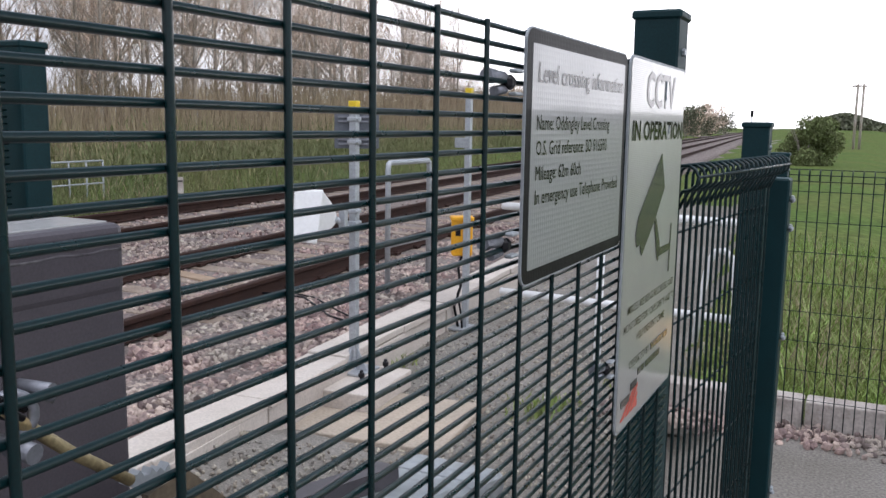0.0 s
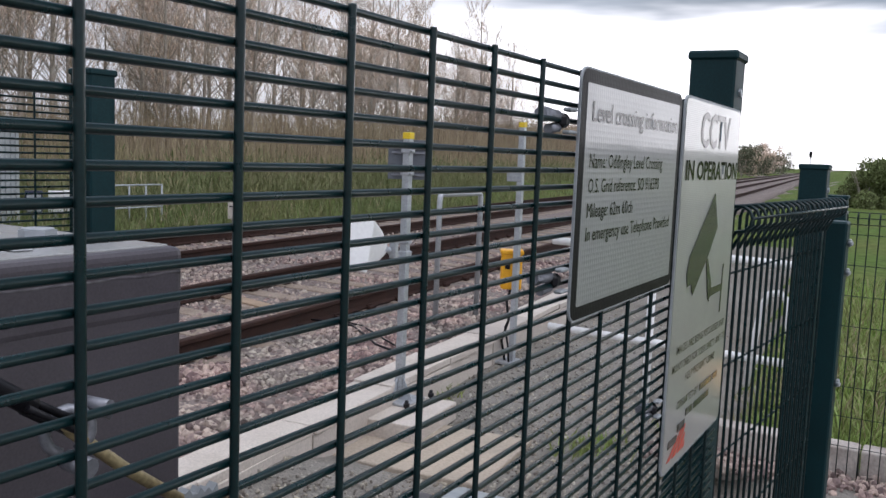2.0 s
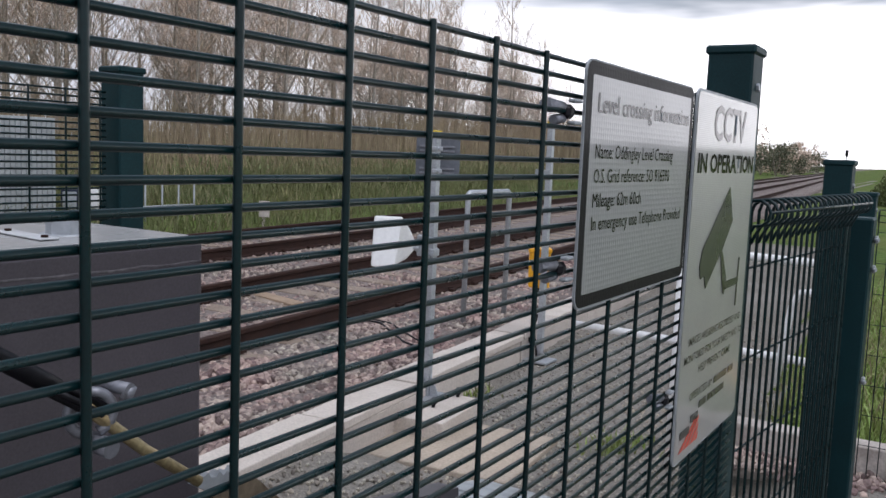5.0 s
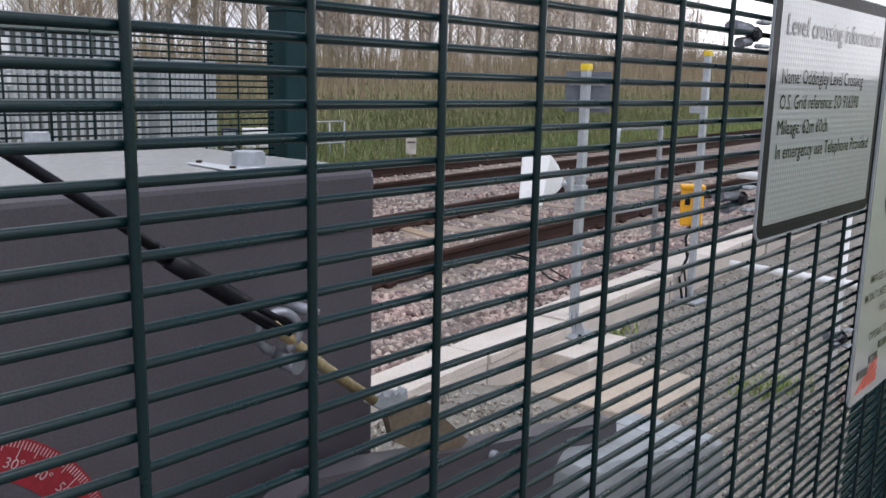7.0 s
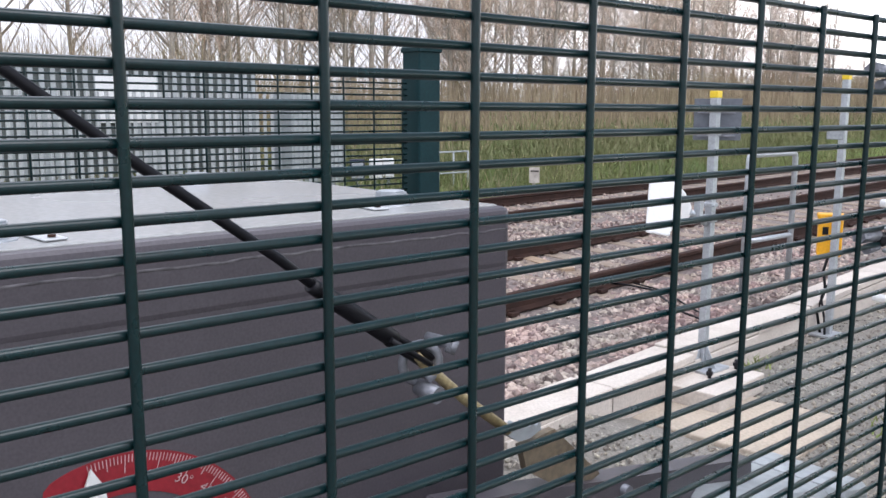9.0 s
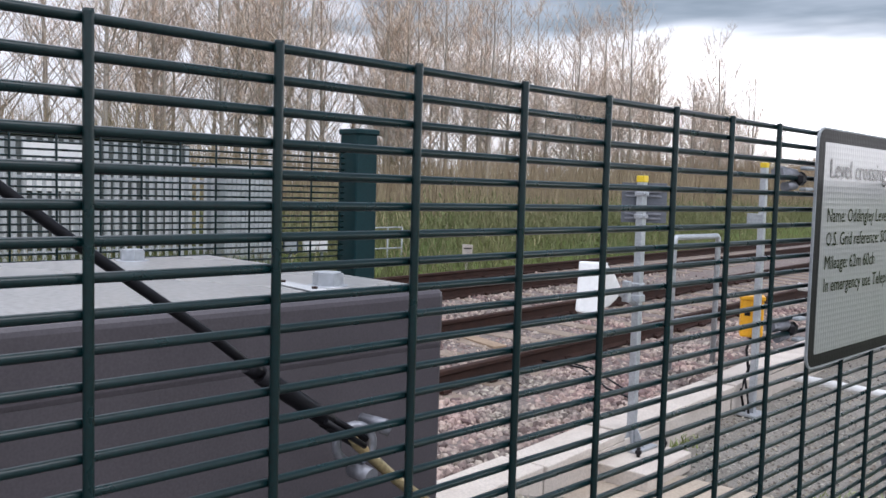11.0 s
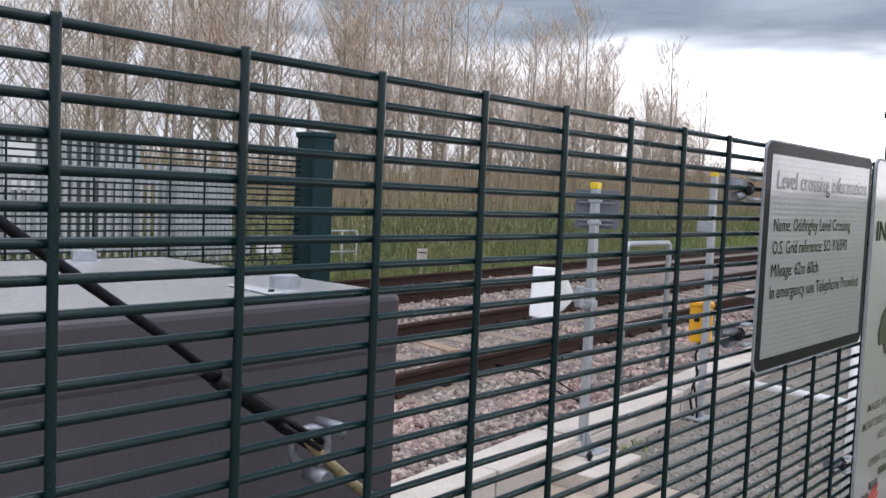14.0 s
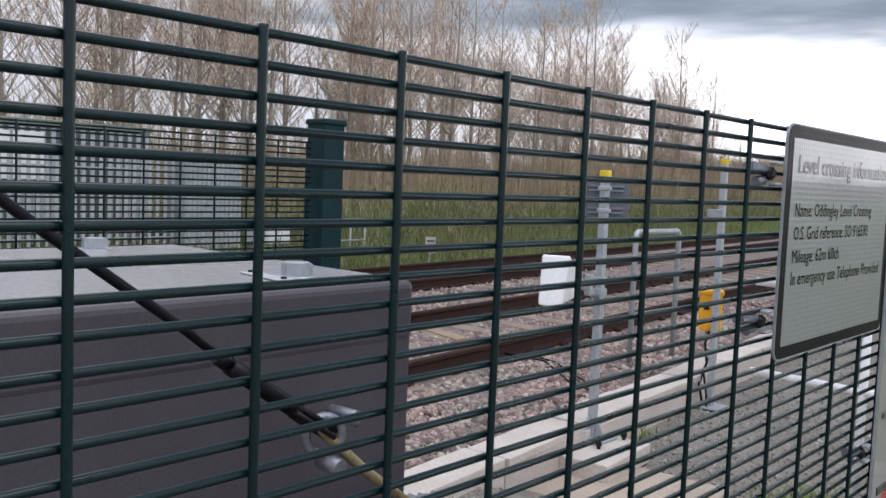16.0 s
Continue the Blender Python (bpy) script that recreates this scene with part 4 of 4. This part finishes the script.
hr = thing("hand_rail", "pale grey tubular hand rail in the grass across the tracks", "hand rail")
HA, HB = Vector((-13.70, 10.3, -0.18)), Vector((-13.84, 12.09, -0.18))
for z in (0.85, 0.40):
    part("rail", Geo().tube([HA + Vector((0, 0, z)), HB + Vector((0, 0, z))], 0.018, 8), galv_matt, hr)
for i in range(5):
    p = HA.lerp(HB, i / 4)
    part("post", Geo().tube([p + Vector((0, 0, -0.2)), p + Vector((0, 0, 0.85))], 0.018, 8), galv_matt, hr)
for x, y, w, h, mat, label, name in ((-14.3, 9.47, 0.30, 0.42, navy, "dark blue control cabinet on a stand", "control_cabinet"), (-14.3, 9.93, 0.26, 0.40, white, "white control box on a stand", "control_box"), (-14.3, 10.25, 0.24, 0.40, white, "white control box on a stand", "control_box")):
    e = thing(name, label, "control box", "control boxes", at=(x, y, -0.10))
    part("case", Geo().box((0, 0, 0.45), (0.2, w, h), pose(0, 0, 0, 0, 0, -35).to_3x3(), bevel=0.012), mat, e)
    part("door", Geo().box((0.09, -0.06, 0.45), (0.02, w * 0.8, h * 0.8), pose(0, 0, 0, 0, 0, -35).to_3x3(), bevel=0.004), white if mat is white else galv, e)
    part("leg", Geo().box((0, 0, 0.0), (0.06, 0.06, 0.5), bevel=0.004), galv, e)
for x, y, s in ((-12.62, 12.9, 1.0), (-9.9, 27.0, 1.1)):
    e = thing("track_marker", "small pale marker board on a short post", "marker", "track markers", at=(x, y, 0))
    part("stem", Geo().box((0, 0, -0.05), (0.05, 0.05, 0.5), bevel=0.004), concrete, e)
    part("board", Geo().box((0.03, -0.02, 0.18), (0.03, 0.22, 0.34), pose(0, 0, 0, 0, 0, -40).to_3x3(), bevel=0.004), kerb_mat, e)
    part("band", Geo().box((0.045, -0.03, 0.27), (0.02, 0.17, 0.03), pose(0, 0, 0, 0, 0, -40).to_3x3(), bevel=0.002), faded, e)

g = Geo()
ring = [Vector((0.88 + (0.40 + 0.05 * math.sin(3 * a + 1)) * math.cos(a), 5.75 + (0.80 + 0.12 * math.sin(2 * a)) * math.sin(a), 0)) for a in [k * math.pi / 14 for k in range(28)]]
vs_ = [Vector((0.86, 5.75, ground_height(0.86, 5.75) + 0.16))] + [Vector((0.86, 5.75, 0)).lerp(p, 0.6) for p in ring] + ring
for p in vs_[1:29]:
    p.z = ground_height(p.x, p.y) + 0.12
for p in vs_[29:]:
    p.z = ground_height(p.x, p.y) - 0.02
g.add(vs_, [(0, 1 + i, 1 + (i + 1) % 28) for i in range(28)] + [(1 + i, 29 + i, 29 + (i + 1) % 28, 1 + (i + 1) % 28) for i in range(28)], True)
tagged(part("sand_heap", g, sand), "low heap of bare sandy soil in the grass", "soil")

# ---- vegetation ----
def bare_tree(seed, height):
    """A slender poplar in bud: trunk, rising limbs and many fine upright twigs."""
    rng = random.Random(seed)
    wood, fine = Geo(), Geo()
    lean = Vector((rng.uniform(-0.03, 0.03), rng.uniform(-0.03, 0.03), 1))
    spine = [Vector((lean.x * z + 0.10 * noise.noise(Vector((seed, z * 0.4, 0))), lean.y * z + 0.10 * noise.noise(Vector((0, z * 0.4, seed))), z)) for z in np.linspace(0, height * 0.97, 9)]
    wood.tube(spine, 0.10 + 0.003 * height, 6, r_end=0.012)
    for i in range(50):
        t = rng.uniform(0.16, 0.95)
        k = t * 8
        j = min(7, int(k))
        p = spine[j].lerp(spine[j + 1], k - j)
        a = rng.uniform(0, 6.283)
        ln = height * (0.30 * (1 - t) + 0.09) * rng.uniform(0.7, 1.3)
        out = Vector((math.cos(a), math.sin(a), 0))
        q1 = p + out * ln * 0.36 + Vector((0, 0, ln * 0.40))
        q2 = q1 + out * ln * 0.26 + Vector((rng.uniform(-0.1, 0.1) * ln, rng.uniform(-0.1, 0.1) * ln, ln * 0.52))
        wood.tube([p, q1, q2], 0.030 * (1.15 - t), 4, False, 0.007)
        for m in range(20):
            f = rng.uniform(0.2, 1.0)
            s = p.lerp(q1, f * 2) if f < 0.5 else q1.lerp(q2, f * 2 - 1)
            b = rng.uniform(0, 6.283)
            d = Vector((math.cos(b) * 0.75, math.sin(b) * 0.75, rng.uniform(0.15, 1.0)))
            e = s + d * ln * rng.uniform(0.16, 0.40)
            w = Vector((math.cos(b + 1.5), math.sin(b + 1.5), 0)) * rng.uniform(0.008, 0.014)
            fine.add([s - w, s + w, e + w * 0.3, e - w * 0.3], [(0, 1, 2, 3)])
            for c in (0.3, 0.5, 0.7, 0.9):
                h0 = s.lerp(e, c)
                a2 = rng.uniform(0, 6.283)
                h1 = h0 + Vector((math.cos(a2) * 0.8, math.sin(a2) * 0.8, rng.uniform(-0.1, 0.9))) * ln * rng.uniform(0.05, 0.14)
                fine.add([h0 - w * 0.6, h0 + w * 0.6, h1], [(0, 1, 2)])
    return wood, fine


KINDS = []
for i, h in enumerate((14.0, 12.8, 14.8, 12.0, 13.4, 10.2)):
    wood, fine = bare_tree(20 + i, h)
    KINDS.append((wood.mesh("trunk", bark), fine.mesh("crown", twig)))
rng = random.Random(8)


def plant(u, v, k, s):
    p = tr(u, v)
    e = thing("poplar_tree", "bare brown poplar tree in early spring bud", "tree", "poplar belt", at=(p.x, p.y, ground_height(p.x, p.y) - 0.1))
    e.rotation_euler = (0, 0, rng.uniform(0, 6.28))
    e.scale = (s, s, s)
    for name, me in zip(("trunk", "crown"), KINDS[k]):
        new(name, me).parent = e


v = -16.0
while v < 84:
    for row, u in enumerate((25.5, 28, 30.5, 33, 36, 39)):
        fall = 0.72 + 0.30 * step(84, 68, v)
        if rng.random() < 0.67:
            plant(u + rng.uniform(-0.9, 0.9), v + row * 0.7 + rng.uniform(-0.9, 0.9), rng.randrange(6), rng.uniform(0.80, 1.08) * (0.93 + 0.03 * row) * fall)
    v += rng.uniform(2.2, 3.9)

# brown scrub at the foot of the trees, taller further along the line and behind the hut
g = Geo()


def scrub_height(v):
    return 3.9 + 0.042 * max(0.0, v - 22) + 1.5 * step(22, 9, v)


for i in range(34000):
    v = rng.uniform(-18, 130)
    u = rng.uniform(20.5, 33)
    p = tr(u, v)
    p.z = ground_height(p.x, p.y) - 0.05
    h = scrub_height(v) * rng.uniform(0.45, 1.0) * (0.90 + 0.22 * noise.noise(Vector((u * 0.2, v * 0.16, 0)))) * (0.70 + 0.30 * step(20.5, 25, u))
    d = Vector((rng.uniform(-0.16, 0.16), rng.uniform(-0.16, 0.16), 1)) * h
    a = Vector((rng.uniform(-1, 1), rng.uniform(-1, 1), 0)).normalized() * rng.uniform(0.010, 0.020) * (1 + 0.012 * max(0, v - 20))
    g.add([p - a, p + a, p + d * 0.6 + a * 0.7, p + d * 0.6 - a * 0.7, p + d], [(0, 1, 2, 3), (3, 2, 4)])
    for c in (0.35, 0.55, 0.75):
        q = p + d * (c + rng.uniform(-0.1, 0.1))
        w = rng.uniform(0, 6.283)
        g.add([q - a * 0.6, q + a * 0.6, q + Vector((math.cos(w) * 0.5, math.sin(w) * 0.5, 0.9)) * h * rng.uniform(0.08, 0.22)], [(0, 1, 2)])
tagged(part("scrub", g, scrub_twig), "brown leafless scrub at the foot of the poplars", "scrub", kind="stuff")

# pale dead stalks before the scrub
g = Geo()
for i in range(7000):
    u, v = rng.triangular(16.0, 22.0, 19.0), rng.uniform(-18, 95)
    p = tr(u, v)
    if p.y < 9.2 and p.x > -18.6:
        continue
    p.z = ground_height(p.x, p.y) - 0.05
    h = rng.uniform(0.8, 2.2) * (0.75 + 0.5 * noise.noise(Vector((u * 0.3, v * 0.25, 0))))
    d = Vector((rng.uniform(-0.2, 0.2), rng.uniform(-0.2, 0.2), 1)) * h
    a = Vector((rng.uniform(-1, 1), rng.uniform(-1, 1), 0)).normalized() * rng.uniform(0.008, 0.018)
    g.add([p - a, p + a, p + d * 0.6 + a * 0.8, p + d * 0.6 - a * 0.8, p + d + Vector((d.y, d.x, 0)) * 0.4], [(0, 1, 2, 3), (3, 2, 4)])
tagged(part("thicket", g, dry), "pale dead stalks standing before the scrub", "thicket", kind="stuff")

# low green bramble before the thicket
g = Geo()
clumps = [(rng.uniform(14.0, 20.5), rng.uniform(-14, 80), rng.uniform(0.6, 1.5), rng.uniform(0.5, 1.3)) for _ in range(230)]
for u, v, r, h in clumps:
    if tr(u, v).y < 10.0:
        continue
    for i in range(190):
        p = tr(u + rng.gauss(0, r * 0.55), v + rng.gauss(0, r * 0.8))
        p.z = ground_height(p.x, p.y) + abs(rng.gauss(0, h * 0.42))
        d = Vector((rng.uniform(-0.5, 0.5), rng.uniform(-0.5, 0.5), 1)) * rng.uniform(0.12, 0.34)
        a = Vector((rng.uniform(-1, 1), rng.uniform(-1, 1), 0)).normalized() * rng.uniform(0.010, 0.030)
        g.add([p, p + d * 0.5 + a, p + d, p + d * 0.5 - a], [(0, 1, 2, 3)])
tagged(part("bramble", g, bramble), "low green bramble and nettle along the far verge", "bramble", kind="stuff")


def tuft_field(name, label, count, spot, h0, h1, mat, w=0.006):
    g = Geo()
    for i in range(count):
        p = spot()
        p.z = ground_height(p.x, p.y) - 0.01
        h = rng.uniform(h0, h1)
        d = Vector((rng.uniform(-0.45, 0.45), rng.uniform(-0.45, 0.45), 1)) * h
        a = Vector((rng.uniform(-1, 1), rng.uniform(-1, 1), 0)).normalized() * rng.uniform(0.6, 1.4) * w
        g.add([p - a, p + a, p + d * 0.6 + a * 0.6, p + d * 0.6 - a * 0.6, p + d + Vector((d.x, d.y, -0.1 * h)) * 0.5], [(0, 1, 2, 3), (3, 2, 4)])
    return tagged(part(name, g, mat), label, "grass", kind="stuff")


tuft_field("verge_grass", "rough green grass on the far verge", 26000, lambda: tr(rng.uniform(10.8, 17.5), rng.triangular(-8, 50, 8)), 0.10, 0.42, blade_dull, 0.012)
tuft_field("verge_stalks", "dry straw among the far grass", 2500, lambda: tr(rng.uniform(11.2, 17.5), rng.triangular(-8, 50, 8)), 0.2, 0.6, dry, 0.009)
tuft_field("bank_grass", "bright green grass behind the kerb", 30000, lambda: Vector((rng.uniform(-0.75, 3.2), rng.triangular(4.3, 13, 4.4), 0)), 0.04, 0.15, blade, 0.006)
tuft_field("trackside_weeds", "small green weeds in the gravel by the trough", 420, lambda: (lambda c: Vector((c[0] + rng.gauss(0, 0.09), c[1] + rng.gauss(0, 0.09), 0)))(rng.choice(((-1.55, 4.67), (-1.62, 4.46), (-3.0, 5.05), (-1.2, 5.4)))), 0.03, 0.13, blade, 0.007)
tuft_field("bank_straw", "pale dry grass behind the kerb", 5000, lambda: Vector((rng.uniform(-0.9, 3.2), rng.triangular(4.4, 13, 5), 0)), 0.05, 0.22, dry, 0.005)


def leafy_bush(name, label, at, r, h, count, mat, seed, leaf=0.09):
    rng = random.Random(seed)
    e = thing(name, label, "bush", at=at)
    wood, crown = Geo(), Geo()
    for i in range(9):
        a = rng.uniform(0, 6.28)
        wood.tube([(0, 0, -0.1), (math.cos(a) * r * 0.3, math.sin(a) * r * 0.3, h * 0.45), (math.cos(a) * r * 0.65, math.sin(a) * r * 0.65, h * 0.85)], 0.035, 5, False, 0.008)
    lobes = [(Vector((rng.gauss(0, r * 0.45), rng.gauss(0, r * 0.45), h * rng.uniform(0.12, 0.82))), rng.uniform(0.28, 0.5) * r) for _ in range(17)]
    for i in range(count):
        c, q = rng.choice(lobes)
        p = c + Vector((rng.gauss(0, 1), rng.gauss(0, 1), rng.gauss(0, 1))).normalized() * q * rng.uniform(0.5, 1.1)
        p.z = max(p.z, 0.05)
        m = Euler([rng.uniform(0, 6.28) for _ in range(3)]).to_matrix()
        s = leaf * rng.uniform(0.5, 1.2)
        crown.add([p + m @ Vector(k) * s for k in ((-1, 0, 0), (0, -0.6, 0.1), (1, 0, 0), (0, 0.6, 0.1))], [(0, 1, 2, 3)])
    part("stem", wood, bark, e)
    part("crown", crown, mat, e)
    return e


leafy_bush("field_bush", "rounded green hedge bush at the field's edge", (-2.6, 39.5, -0.05), 1.12, 2.1, 16000, bush_leaf, 3, 0.06)
hedge = Geo()
for i in range(20000):
    t = rng.random() ** 1.5
    p = Vector((-6 + 130 * t, 120 + 30 * t + rng.gauss(0, 2.0), 0))
    p.z = ground_height(p.x, p.y) + min(2.0, abs(rng.gauss(0, 1.2))) * (0.7 + 0.5 * noise.noise(Vector((t * 30, 0, 0))))
    m = Euler([rng.uniform(0, 6.28) for _ in range(3)]).to_matrix()
    hedge.add([p + m @ Vector(k) * 0.34 for k in ((-1, 0, 0), (0, -0.6, 0.1), (1, 0, 0), (0, 0.6, 0.1))], [(0, 1, 2, 3)])
tagged(part("far_hedge", hedge, far_leaf), "distant dark hedge across the green field", "hedge", kind="stuff")
for i in range(38):
    vv_ = rng.uniform(90, 230) if i < 26 else rng.uniform(150, 260)
    p = tr(rng.uniform(11, 26) if i < 26 else rng.uniform(11.5, 17), vv_)
    leafy_bush("distant_tree", "distant budding tree beside the line", (p.x, p.y, 0), rng.uniform(2.0, 3.6), rng.uniform(4.0, 7.5), 1500, twig if i % 2 else far_leaf, 50 + i, 0.17)
wood_pole = thing("wooden_pole", "twin wooden overhead line poles in the field", "utility pole", at=(-1.3, 62, 0))
for x in (0.0, 0.35):
    part("pole", Geo().tube([(x, 0, -0.5), (x, 0, 4.45)], 0.09, 8, True, 0.07), bark, wood_pole)
part("cross_arm", Geo().box((0.1, 0, 4.3), (0.9, 0.10, 0.10), bevel=0.01), bark, wood_pole)
sig = thing("signal_post", "distant signal head on a thin post by the line", "signal", at=tuple(tr(3.0, 150)))
part("stem", Geo().tube([(0, 0, -0.5), (0, 0, 3.4)], 0.08, 8), galv_matt, sig)
part("head", Geo().box((0, 0, 3.8), (0.45, 0.3, 1.0), bevel=0.04), black, sig)

# ---- loose stones ----
rng = random.Random(12)
spots = []
while len(spots) < 19000:
    u, v = rng.triangular(2.86, 10.3, 3.4), rng.triangular(-3.0, 17, 4.5)
    if any(abs(u - q) < 0.075 for q in (4.2175, 5.7225, 7.5975, 9.1025)):
        continue
    s = rng.uniform(0.022, 0.052) if u < 4.2 else rng.uniform(0.019, 0.044)
    z = -0.135 + 0.07 * step(4.2, 7.5, u) + 0.03 * noise.noise(Vector((u * 1.5, v * 1.5, 0))) + rng.uniform(-0.01, 0.02) - 0.03 * step(0.35, 0.1, abs(u - 4.2))
    if (4.3 < u < 5.65 or 7.65 < u < 9.05) and rng.random() < 0.2:
        continue
    spots.append((tr(u, v, z), s))
for i in range(4200):      # shoulder of the bed against the trough
    u, v = rng.uniform(2.74, 3.7), rng.triangular(-2.0, 10.0, 2.5)
    spots.append((tr(u, v, -0.135 + 0.03 * noise.noise(Vector((u * 1.5, v * 1.5, 0))) + rng.uniform(-0.01, 0.015)), rng.uniform(0.024, 0.052)))
for i in range(1500):      # strip of stone before the kerb
    spots.append((Vector((rng.uniform(-1.0, 2.2), rng.triangular(3.70, 4.03, 3.98), rng.uniform(0, 0.02))), rng.uniform(0.012, 0.030)))
tagged(stones("ballast_stones", stone_mat, spots, 1), "loose pink and grey broken ballast stones", "stones", kind="stuff")
spots = []
while len(spots) < 9000:
    u, v = rng.uniform(0.25, 2.46), rng.triangular(0.3, 11, 3.4)
    p = tr(u, v)
    p.z = ground_height(p.x, p.y) + rng.uniform(-0.003, 0.006)
    if v < 3.5 and u > 1.8:
        p.z += 0.185 * (u - 1.8) / 0.66 * step(3.75, 3.15, v)
    spots.append((p, rng.uniform(0.006, 0.019)))
tagged(stones("gravel_stones", chip_mat, spots, 2), "loose grey chippings along the cess", "stones", kind="stuff")
